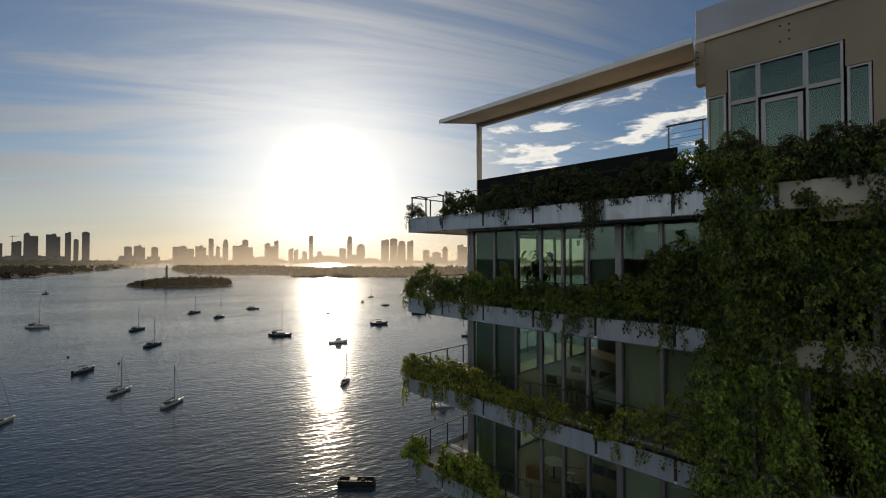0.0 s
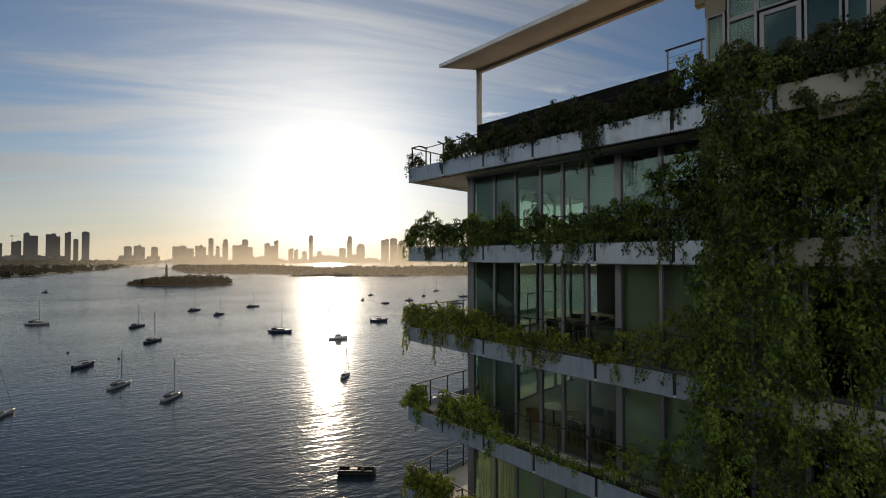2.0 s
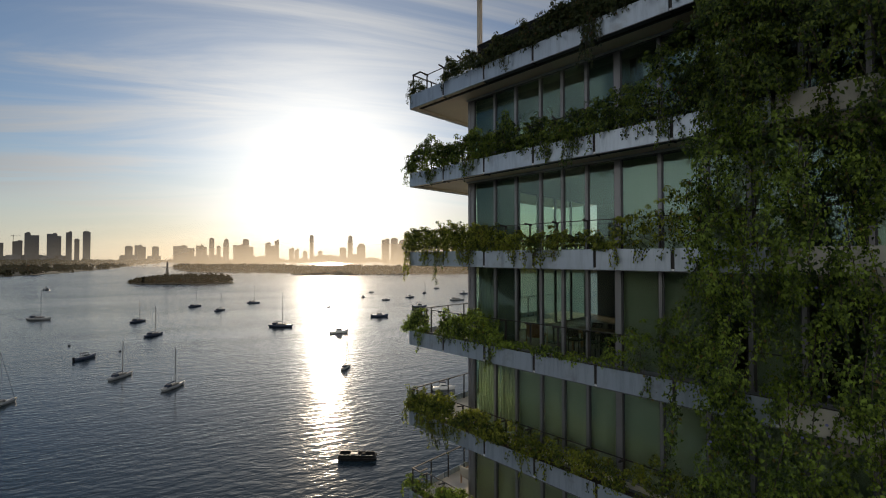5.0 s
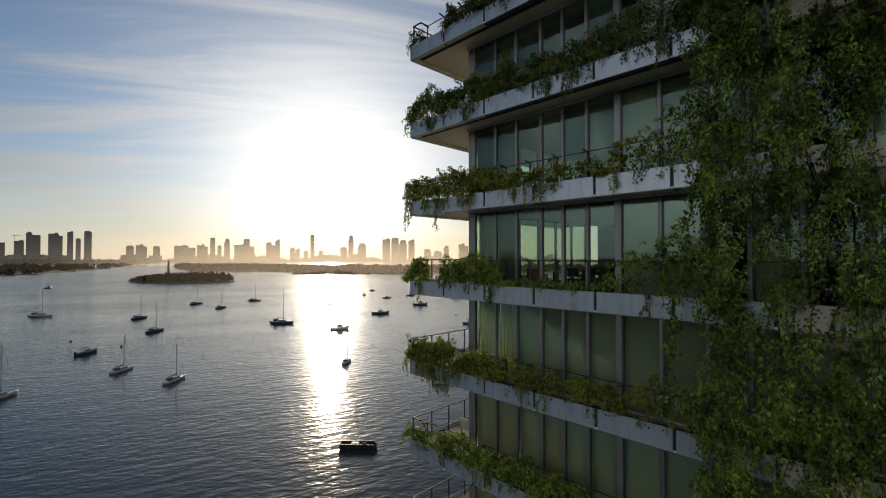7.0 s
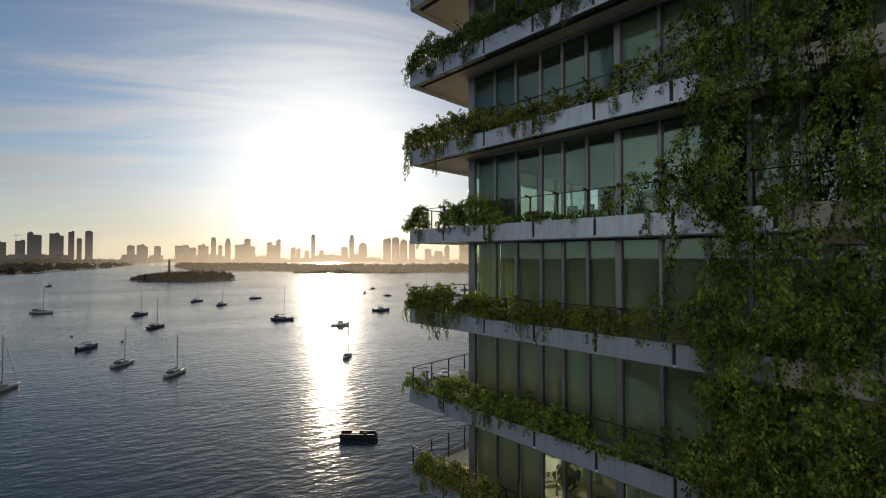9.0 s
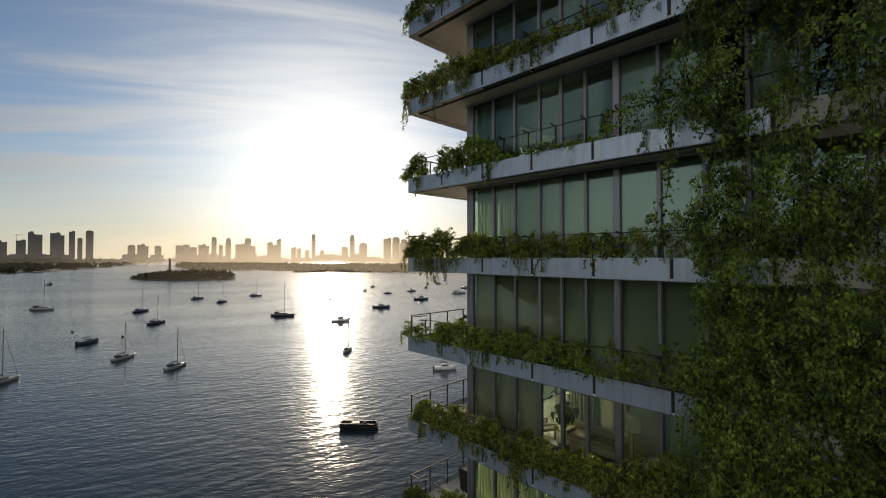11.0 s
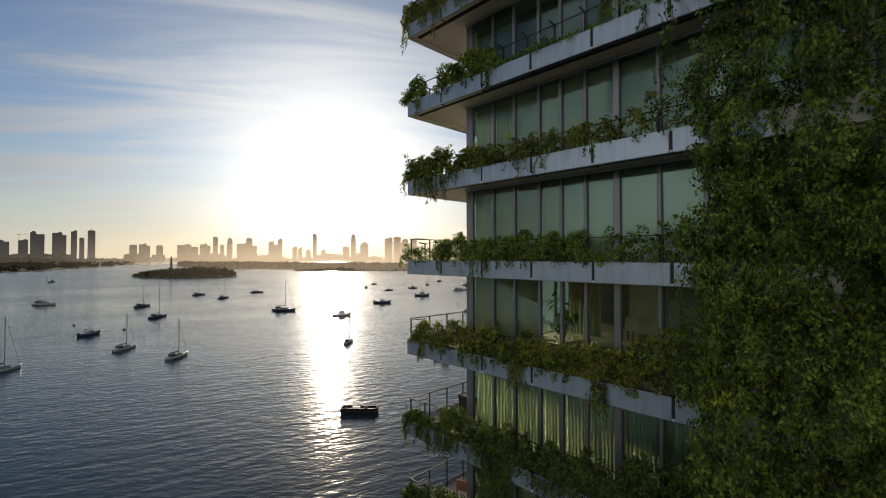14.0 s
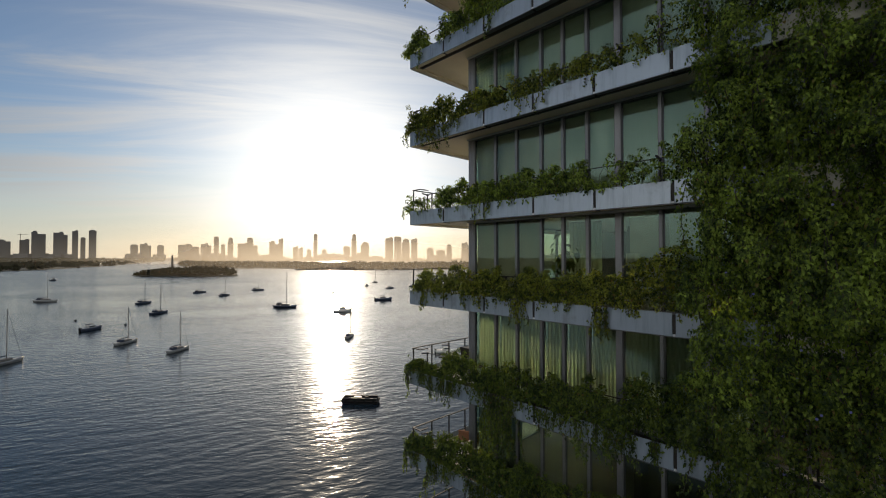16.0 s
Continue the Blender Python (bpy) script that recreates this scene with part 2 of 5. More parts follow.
M_SCREEN = curtain_cloth("warm_grey_blind", (0.76, 0.63, 0.49), 0.10)
M_BLACKOUT = curtain_cloth("grey_blackout_blind", (0.26, 0.265, 0.25), 0.06)
M_WATER = water_material()
M_LAND = ground_material("island_ground", (0.030, 0.036, 0.018), (0.06, 0.055, 0.04), 0.02)
M_TREES = leaf_material("far_tree_leaf", (0.014, 0.017, 0.010), (0.025, 0.028, 0.015), (0.040, 0.040, 0.020), 0.02, 0.02, 0.0)
# unseen ground: pale warm colour picked to bounce light onto the soffits
M_BOUNCE = ground_material("pale_bounce_ground", (0.50, 0.43, 0.33), (0.60, 0.53, 0.42), 0.05)
M_HULL = plain("weathered_gelcoat", (0.26, 0.26, 0.255), 0.3, vary=0.12)
M_NAVY = plain("navy_gelcoat", (0.035, 0.045, 0.075), 0.3)
M_GELCOAT = plain("white_gelcoat", (0.62, 0.60, 0.56), 0.35, vary=0.10)
M_BOATDECK = plain("boat_deck", (0.17, 0.16, 0.145), 0.6)
M_CANVAS = plain("blue_canvas", (0.03, 0.04, 0.065), 0.9)
M_MAST = plain("mast_aluminium", (0.14, 0.14, 0.145), 0.4, 0.6)
M_BLACK = plain("black_rubber", (0.012, 0.012, 0.012), 0.8, spec=0.12)
M_SMOKED = plain("smoked_glass", (0.02, 0.025, 0.03), 0.08, bump=0.0)
M_FABRIC = plain("beige_fabric", (0.46, 0.42, 0.35), 0.95, grain=20)
M_TERRA = plain("terracotta", (0.34, 0.15, 0.08), 0.85)
M_STONE = plain("weathered_stone", (0.16, 0.14, 0.12), 0.9)
M_PANEL = wood("walnut_panel", (0.055, 0.035, 0.022), (0.085, 0.055, 0.035))
M_TEAL = plain("teal_wall", (0.05, 0.085, 0.09), 0.8)
M_SHADE = curtain_cloth("lamp_shade", (0.72, 0.70, 0.62))


# ------------------------------------------------------------------ mesh helpers
def box(bm, x0, x1, y0, y1, z0, z1, bevel=0.0):
    r = bmesh.ops.create_cube(bm, size=1.0)
    vs = r["verts"]
    for v in vs:
        v.co = Vector((x0 + (v.co.x + 0.5) * (x1 - x0), y0 + (v.co.y + 0.5) * (y1 - y0), z0 + (v.co.z + 0.5) * (z1 - z0)))
    if bevel:
        es = list({e for v in vs for e in v.link_edges})
        bmesh.ops.bevel(bm, geom=es, offset=bevel, segments=1, affect="EDGES")
    return vs


def tube(bm, a, b, r0, r1=None, seg=8, cap=True):
    a, b = Vector(a), Vector(b)
    d = b - a
    m = Matrix.Translation((a + b) / 2) @ d.to_track_quat("Z", "Y").to_matrix().to_4x4()
    bmesh.ops.create_cone(bm, cap_ends=cap, segments=seg, radius1=r0, radius2=r0 if r1 is None else r1, depth=d.length, matrix=m)


def mesh_of(name, bm, mat, smooth=False):
    me = bpy.data.meshes.new(name)
    bmesh.ops.recalc_face_normals(bm, faces=bm.faces[:])
    bm.to_mesh(me)
    bm.free()
    me.materials.append(mat)
    if smooth:
        me.polygons.foreach_set("use_smooth", [True] * len(me.polygons))
    return me


def part(name, bm, mat, parent, label="", smooth=False):
    """Links a bmesh, or a ready mesh, as one object under a thing or a part."""
    me = bm if isinstance(bm, bpy.types.Mesh) else mesh_of(name, bm, mat, smooth)
    ob = new(name, me)
    ob.parent = parent
    if label:
        ob["label"] = label
    return ob


def boxes(*specs, bevel=0.0):
    bm = bmesh.new()
    for s in specs:
        box(bm, *s, bevel=bevel)
    return bm


def thing(name, label, category, group="", at=(0, 0, 0), kind="", turn=0.0):
    e = new(name)
    e.location = at
    e.rotation_euler = (0, 0, radians(turn))
    return tagged(e, label, category, group, kind)


# leaf outline: a lobed blade, folded along the midrib
LEAF_V = np.array([(0, 0, 0), (-0.30, -0.08, 0.08), (-0.38, 0.30, 0.07), (0, 1.08, -0.22), (0.38, 0.30, 0.07), (0.30, -0.08, 0.08), (0, 0.34, -0.06)])
LEAF_F = np.array([(0, 6, 1), (1, 6, 2), (2, 6, 3), (3, 6, 4), (4, 6, 5), (5, 6, 0)])


def leaves_mesh(name, pos, normal, droop, size, mat, rng):
    """One mesh of many leaves: places, facing directions, pointing directions and sizes, as arrays."""
    k = len(pos)
    nrm = normal / np.linalg.norm(normal, axis=1, keepdims=True)
    tip = droop - nrm * np.sum(droop * nrm, axis=1, keepdims=True)
    tip /= np.linalg.norm(tip, axis=1, keepdims=True) + 1e-9
    side = np.cross(tip, nrm)
    wide = size * rng.uniform(0.75, 1.1, k)
    v = (pos[:, None, :] + side[:, None, :] * (LEAF_V[None, :, 0:1] * wide[:, None, None])
         + tip[:, None, :] * (LEAF_V[None, :, 1:2] * size[:, None, None])
         + nrm[:, None, :] * (LEAF_V[None, :, 2:3] * size[:, None, None]))
    f = (LEAF_F[None] + 7 * np.arange(k)[:, None, None]).reshape(-1)
    me = bpy.data.meshes.new(name)
    me.vertices.add(7 * k)
    me.vertices.foreach_set("co", v.reshape(-1).astype(np.float32))
    me.loops.add(18 * k)
    me.loops.foreach_set("vertex_index", f.astype(np.int32))
    me.polygons.add(6 * k)
    me.polygons.foreach_set("loop_start", (3 * np.arange(6 * k)).astype(np.int32))
    me.update(calc_edges=True)
    me.materials.append(mat)
    return me


def stems_mesh(name, paths, radius):
    bm = bmesh.new()
    for p in paths:
        for a, b in zip(p[:-1], p[1:]):
            if (Vector(b) - Vector(a)).length > 1e-3:
                tube(bm, a, b, radius, radius * 0.8, 5, False)
    return mesh_of(name, bm, M_STEM)


# ------------------------------------------------------------------ water and land
def make_water():
    bm = bmesh.new()
    ring = []
    for s, a in ((-9000, -60), (9000, -60), (9000, 5200), (-9000, 5200)):
        ring.append(bm.verts.new(bay(s, a)))
    bm.faces.new(ring)
    w = new("water", mesh_of("water", bm, M_WATER))
    tagged(w, "rippled grey-blue bay water glittering under the low sun", "water", kind="structure")


def land(name, label, outline, top=1.6, seed=1):
    """Low land with a ragged shore; the outline is in bay metres."""
    rng = random.Random(seed)
    pts = []
    for (s0, a0), (s1, a1) in zip(outline, outline[1:] + outline[:1]):
        k = max(2, int(math.hypot(s1 - s0, a1 - a0) / 60))
        for i in range(k):
            f = i / k
            j = 0.0 if i == 0 else rng.uniform(-7, 7)
            pts.append((s0 + (s1 - s0) * f + j, a0 + (a1 - a0) * f + j))
    bm = bmesh.new()
    low = [bm.verts.new(bay(s, a, -1.0)) for s, a in pts]
    up = [bm.verts.new(bay(s, a, top)) for s, a in pts]
    for i in range(len(pts)):
        j = (i + 1) % len(pts)
        bm.faces.new((low[i], low[j], up[j], up[i]))
    bm.faces.new(up)
    bmesh.ops.triangulate(bm, faces=[f for f in bm.faces if len(f.verts) > 4])
    return tagged(new(name, mesh_of(name, bm, M_LAND)), label, "land", kind="structure")


def inside(poly, s, a):
    hit = False
    for (s0, a0), (s1, a1) in zip(poly, poly[1:] + poly[:1]):
        if (a0 > a) != (a1 > a) and s < (s1 - s0) * (a - a0) / (a1 - a0) + s0:
            hit = not hit
    return hit


def woods(name, label, poly, count, low, high, seed, clump=7.0, near=0.0, dome=0.0):
    """Trees of a far island: clumps of foliage in one mesh, denser along the near shore."""
    rng = np.random.default_rng(seed)
    ss = [p[0] for p in poly]
    aa = [p[1] for p in poly]
    pos, nrm, siz = [], [], []
    made = 0
    while made < count:
        s = rng.uniform(min(ss), max(ss))
        a = min(aa) + (max(aa) - min(aa)) * rng.uniform() ** (1.0 + near)
        if not inside(poly, s, a):
            continue
        made += 1
        h = rng.uniform(low, high) * (0.7 + 0.6 * noise.noise(Vector((s * 0.012, a * 0.012, seed))))
        h *= 1 - dome + dome * 1.35 * math.sin(math.pi * (s - min(ss)) / (max(ss) - min(ss))) ** 0.7
        c = np.array(bay(s, a, 0.6))
        r = clump * rng.uniform(0.6, 1.2)
        k = 16
        u = rng.normal(size=(k, 3))
        u /= np.linalg.norm(u, axis=1, keepdims=True)
        q = c + u * np.array([r, r, h * 0.42]) * rng.uniform(0.55, 1.0, (k, 1)) + np.array([0, 0, h * 0.50])
        q[:, 2] = np.maximum(q[:, 2], 0.7)
        pos.append(q)
        nrm.append(u + np.array([0, 0, 0.4]))
        siz.append(rng.uniform(0.55, 1.0, k) * r * 0.8)
    pos, nrm, siz = np.concatenate(pos), np.concatenate(nrm), np.concatenate(siz)
    me = leaves_mesh(name, pos, nrm, rng.normal(size=pos.shape), siz, M_TREES, rng)
    return tagged(new(name, me), label, "trees", kind="stuff")


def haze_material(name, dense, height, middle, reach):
    """Sea haze painted on an upright sheet: mostly clear, it scatters the low sun's light forward and thins out
    upwards.
    """
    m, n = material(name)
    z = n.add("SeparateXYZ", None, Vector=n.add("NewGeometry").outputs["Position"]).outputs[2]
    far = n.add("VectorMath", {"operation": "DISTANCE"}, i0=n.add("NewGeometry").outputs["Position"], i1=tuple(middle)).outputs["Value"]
    sunward = n.step(far, 0.05 * reach, 0.70 * reach, 4.2, 0.34)        # denser around the sun's bearing, to put its glare into the haze
    a = n.math("MULTIPLY", n.step(z, 0.0, height, 1.0, 0.0), n.math("MULTIPLY", sunward, dense))
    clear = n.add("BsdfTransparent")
    # glare in the colour: warm near the sun's bearing, neutral away from it
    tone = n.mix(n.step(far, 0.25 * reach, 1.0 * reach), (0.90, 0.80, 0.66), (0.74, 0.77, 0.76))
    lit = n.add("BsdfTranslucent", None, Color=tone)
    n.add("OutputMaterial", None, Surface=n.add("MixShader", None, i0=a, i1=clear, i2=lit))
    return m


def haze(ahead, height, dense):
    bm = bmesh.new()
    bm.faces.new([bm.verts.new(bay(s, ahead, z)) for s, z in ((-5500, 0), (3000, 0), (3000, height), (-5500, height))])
    h = new("backdrop", mesh_of("haze", bm, haze_material("painted_haze", dense, height, bay(-0.27 * ahead, ahead, 0), ahead)))
    tagged(h, "upright clear sheet painted as thin sunlit haze before the far shore", "haze", kind="structure")


make_water()
# painted haze sheets that lift the dark tones of towers, long island and islet
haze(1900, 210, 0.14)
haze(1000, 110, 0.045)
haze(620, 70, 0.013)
ISLET = [(-514, 700), (-470, 676), (-400, 680), (-352, 694), (-345, 712), (-370, 745), (-430, 765), (-490, 745)]
land("monument_island", "small wooded island rising from the bay water", ISLET, 0.6, 3)
woods("islet_trees", "dark dense trees covering the small island", ISLET, 700, 9, 18, 11, 4.2, 0.0, 0.6)
LONG = [(-800, 1330), (-705, 1215), (-545, 1170), (-400, 1150), (-362, 1050), (-180, 1050), (60, 1105), (500, 1200), (1500, 1400), (1500, 1750), (0, 1620), (-580, 1600), (-960, 2450), (-1290, 2150), (-1000, 1600)]
land("long_island", "long low residential island across the bay", LONG, 0.9, 5)
woods("long_island_trees", "hazy belt of trees and palms along the long island", LONG, 5200, 11, 23, 12, 9.0, 0.9)
LEFT = [(-2400, 820), (-1300, 850), (-926, 900), (-980, 1099), (-1200, 1577), (-1590, 2266), (-1900, 2900), (-5000, 4000), (-5000, 1500)]
land("causeway_island", "flat wooded island in front of the city towers", LEFT, 0.9, 7)
woods("causeway_trees", "hazy dark trees on the flat island", LEFT, 5200, 11, 22, 13, 11.0, 1.0)
CITY = [(-5200, 3250), (-2200, 3280), (-500, 3350), (1800, 3350), (1800, 4700), (-5200, 4700)]
land("city_shore", "far mainland shore below the hazy skyline", CITY, 2.5, 9)
woods("shore_trees", "hazy trees and low roofs along the far shore", [(-5000, 3260), (1700, 3360), (1700, 3500), (-5000, 3480)], 1500, 14, 36, 14, 18.0)


# ------------------------------------------------------------------ skyline
def tower_wall(name, col):
    """Concrete and glass storeys seen from far off."""
    m, n = material(name)
    pos = n.add("NewGeometry").outputs["Position"]
    z = n.add("SeparateXYZ", None, Vector=pos).outputs[2]
    band = n.step(n.math("PINGPONG", n.math("DIVIDE", z, 7.0), 0.5), 0.18, 0.32)
    wide = n.noise(pos, 0.02, 3.0)
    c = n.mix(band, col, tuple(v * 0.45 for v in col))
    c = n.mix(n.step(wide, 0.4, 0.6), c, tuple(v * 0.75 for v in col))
    finish(n, Base_Color=c, Roughness=0.55)
    return m


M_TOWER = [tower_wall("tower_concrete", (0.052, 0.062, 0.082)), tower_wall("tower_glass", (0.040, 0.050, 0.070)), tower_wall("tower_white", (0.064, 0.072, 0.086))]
# left edge and right edge (bay metres to the side, at 3600 m) and roof height
TOWERS = ((-3821, -3656, 174), (-3600, -3515, 179), (-3482, -3360, 245), (-3327, -3205, 240), (-3167, -3115, 254),
          (-3092, -3049, 193), (-3016, -2951, 254), (-2649, -2584, 132), (-2565, -2471, 142), (-2424, -2367, 127),
          (-2264, -2085, 137), (-2071, -1981, 142), (-1953, -1911, 198), (-1882, -1849, 132), (-1831, -1784, 189),
          (-1760, -1591, 146), (-1680, -1628, 189), (-1482, -1374, 160), (-1412, -1374, 184), (-1294, -1252, 118))
TOWERS += ((-1242, -1205, 109), (-1111, -1078, 222), (-866, -809, 118), (-795, -753, 217), (-725, -654, 151),
           (-518, -452, 193), (-442, -381, 198), (-376, -311, 179), (-301, -249, 184), (-169, -113, 104),
           (-89, -19, 85), (-5, 38, 132), (-1045, -1007, 90), (-1172, -1134, 90), (120, 200, 150), (330, 420, 120))


def tower(s0, s1, h, i):
    rng = random.Random(100 + i)
    az = math.atan2((s0 + s1) / 2, 3600)
    w = (s1 - s0) * math.cos(az)
    deep = max(24.0, min(45.0, w * 0.5))
    e = thing("tower_block", "hazy high-rise tower block on the far shore", "building", "skyline towers",
              bay((s0 + s1) / 2, 3600 + rng.uniform(-20, 20), 2.5), turn=-VIEW - math.degrees(az))
    bm = bmesh.new()
    style = rng.randrange(4)
    if w > 75:                                    # slab with a taller lift core and a lower wing
        cut = rng.uniform(-0.15, 0.25) * w
        box(bm, -w / 2, cut, -deep / 2, deep / 2, 0, h - 8)
        box(bm, cut, w / 2, -deep * 0.46, deep * 0.44, 0, h - rng.uniform(12, 30))
        crown = (cut - w * 0.30, cut - w * 0.06)
    elif style == 0:                              # set back towards the top
        box(bm, -w / 2, w / 2, -deep / 2, deep / 2, 0, h * 0.82)
        box(bm, -w * 0.38, w * 0.44, -deep * 0.4, deep * 0.4, h * 0.82, h - 8)
        crown = (-w * 0.22, w * 0.28)
    elif style == 1:                              # sloping roof
        for v in box(bm, -w / 2, w / 2, -deep / 2, deep / 2, 0, h - 4):
            if v.co.z > 1:
                v.co.z -= 7 * (0.5 - v.co.x / w)
        crown = (w * 0.05, w * 0.40)
    else:
        box(bm, -w / 2, w / 2, -deep / 2, deep / 2, 0, h - 6)
        crown = (-w * 0.36, w * 0.30)
    for q in np.arange(-w / 2 + 5, w / 2 - 4, 9.0):           # balcony stacks
        box(bm, q, q + 4.0, -deep / 2 - 1.5, -deep / 2, 4, h * 0.80)
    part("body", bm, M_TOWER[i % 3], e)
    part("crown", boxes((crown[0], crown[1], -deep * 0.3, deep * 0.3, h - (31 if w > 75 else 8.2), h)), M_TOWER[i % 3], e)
    if rng.random() < 0.35:
        bm = bmesh.new()
        tube(bm, (0, 0, h - 0.2), (0, 0, h + rng.uniform(8, 16)), 1.2, 0.4, 5)
        part("aerial", bm, M_MAST, e)


for i, (s0, s1, h) in enumerate(TOWERS):
    tower(s0, s1, h, i)


def tower_crane(side, ahead, h, reach):
    e = thing("tower_crane", "tall construction crane beside an unfinished tower", "crane", "", bay(side, ahead, 2.0), turn=-VIEW - math.degrees(math.atan2(side, ahead)))
    bm = bmesh.new()
    tube(bm, (0, 0, 0), (0, 0, h), 1.6, 1.4, 4)
    part("mast", bm, M_DARK, e)
    bm = bmesh.new()
    tube(bm, (-reach * 0.35, 0, h - 8), (reach, 0, h - 5), 1.1, 0.7, 4)
    tube(bm, (0, 0, h), (reach * 0.7, 0, h - 5.5), 0.4, 0.4, 3)
    tube(bm, (0, 0, h), (-reach * 0.33, 0, h - 7.5), 0.4, 0.4, 3)
    part("jib", bm, M_DARK, e)


tower_crane(-3560, 3570, 222, 48)


def low_block(i):
    rng = random.Random(900 + i)
    s = rng.uniform(-4300, 900)
    w, h = rng.uniform(40, 130), rng.uniform(22, 58)
    e = thing("low_block", "hazy low building between the far towers", "building", "far low buildings", bay(s, rng.uniform(3520, 3700), 2.5), turn=-VIEW)
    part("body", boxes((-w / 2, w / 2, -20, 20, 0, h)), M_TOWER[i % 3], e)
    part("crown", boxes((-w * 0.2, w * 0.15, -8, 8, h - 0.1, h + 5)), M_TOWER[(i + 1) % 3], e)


for i in range(60):
    low_block(i)


def obelisk():
    e = thing("monument_obelisk", "weathered stone obelisk standing on the small wooded island", "monument", at=bay(-455, 712, 0.5), turn=-VIEW)
    bm = bmesh.new()
    tube(bm, (0, 0, 3), (0, 0, 31), 2.6, 1.6, 4)
    tube(bm, (0, 0, 31), (0, 0, 34), 1.6, 0.05, 4)
    part("shaft", bm, M_STONE, e)
    part("plinth", boxes((-5, 5, -5, 5, 0, 3.1), (-3.4, 3.4, -3.4, 3.4, 3.0, 4.6)), M_STONE, e)


obelisk()


# ------------------------------------------------------------------ boats
def hull_mesh(length, beam, deep, mat, sheer=0.25, name="hull"):
    """A hull lofted from ribs: pointed bow, narrow transom, sheer rising to the bow."""
    bm = bmesh.new()
    ribs = []
    k = 10
    for i in range(k + 1):
        f = i / k
        x = (f - 0.5) * length
        half = beam / 2 * (0.42 + 0.58 * math.sin(math.pi * min(1, 0.12 + f * 0.95))) * (1 - max(0, (f - 0.55) / 0.45) ** 2.2) + 0.015
        top = deep * (0.85 + sheer * 3.2 * (f - 0.35) ** 2)
        rake = length * (0.07 * max(0.0, f - 0.8) / 0.2 - 0.04 * max(0.0, 0.15 - f) / 0.15)
        ribs.append([bm.verts.new((x + rake * up, y, z)) for y, z, up in ((-half, top, 1), (-half * 0.85, top * 0.45, 0.4), (-half * 0.45, -0.25, 0), (half * 0.45, -0.25, 0), (half * 0.85, top * 0.45, 0.4), (half, top, 1))])
    for a, b in zip(ribs[:-1], ribs[1:]):
        for j in range(5):
            bm.faces.new((a[j], a[j + 1], b[j + 1], b[j]))
        bm.faces.new((a[5], a[0], b[0], b[5]))
    bm.faces.new(ribs[0])
    bm.faces.new(ribs[-1][::-1])
    return mesh_of(name, bm, mat, True)


def sailboat(side, ahead, length, mast, turn, dark):
    mast *= 1.12
    e = thing("sailboat", "dark-hulled sailboat at anchor with bare mast" if dark else "grey-hulled sailboat at anchor with bare mast and furled sail",
              "sailboat", "moored sailboats", bay(side, ahead, 0.0), turn=turn)
    deep = length * 0.105
    part("hull", hull_mesh(length, length * 0.30, deep, M_NAVY if dark else M_HULL), None, e)
    part("cabin", boxes((-length * 0.16, length * 0.20, -length * 0.085, length * 0.085, deep * 0.95, deep * 1.55), bevel=length * 0.012), M_BOATDECK, e)
    part("cockpit_cover", boxes((-length * 0.36, -length * 0.17, -length * 0.10, length * 0.10, deep * 1.0, deep * 1.9), bevel=length * 0.02), M_CANVAS, e, "canvas cockpit cover")
    bm = bmesh.new()
    tube(bm, (length * 0.08, 0, deep), (length * 0.08, 0, mast), 0.14, 0.09, 6)
    for f in (0.45, 0.72):
        tube(bm, (length * 0.08, -length * 0.07, mast * f), (length * 0.08, length * 0.07, mast * f), 0.04, 0.04, 4)
    part("mast", bm, M_MAST, e)
    bm = bmesh.new()
    tube(bm, (length * 0.07, 0, deep * 2.3), (-length * 0.34, 0, deep * 2.2), 0.17, 0.13, 6)
    part("boom", bm, M_CANVAS, e, "boom with furled sail")
    bm = bmesh.new()
    tube(bm, (length * 0.08, 0, mast * 0.98), (length * 0.49, 0, deep * 1.15), 0.055, 0.055, 4)
    part("forestay", bm, M_CANVAS, e, "furled jib on the forestay")
    bm = bmesh.new()
    for q in ((-length * 0.48, 0, deep), (length * 0.06, length * 0.13, deep), (length * 0.06, -length * 0.13, deep)):
        tube(bm, (length * 0.08, 0, mast * 0.97), q, 0.022, 0.022, 3)
    part("rigging", bm, M_MAST, e)


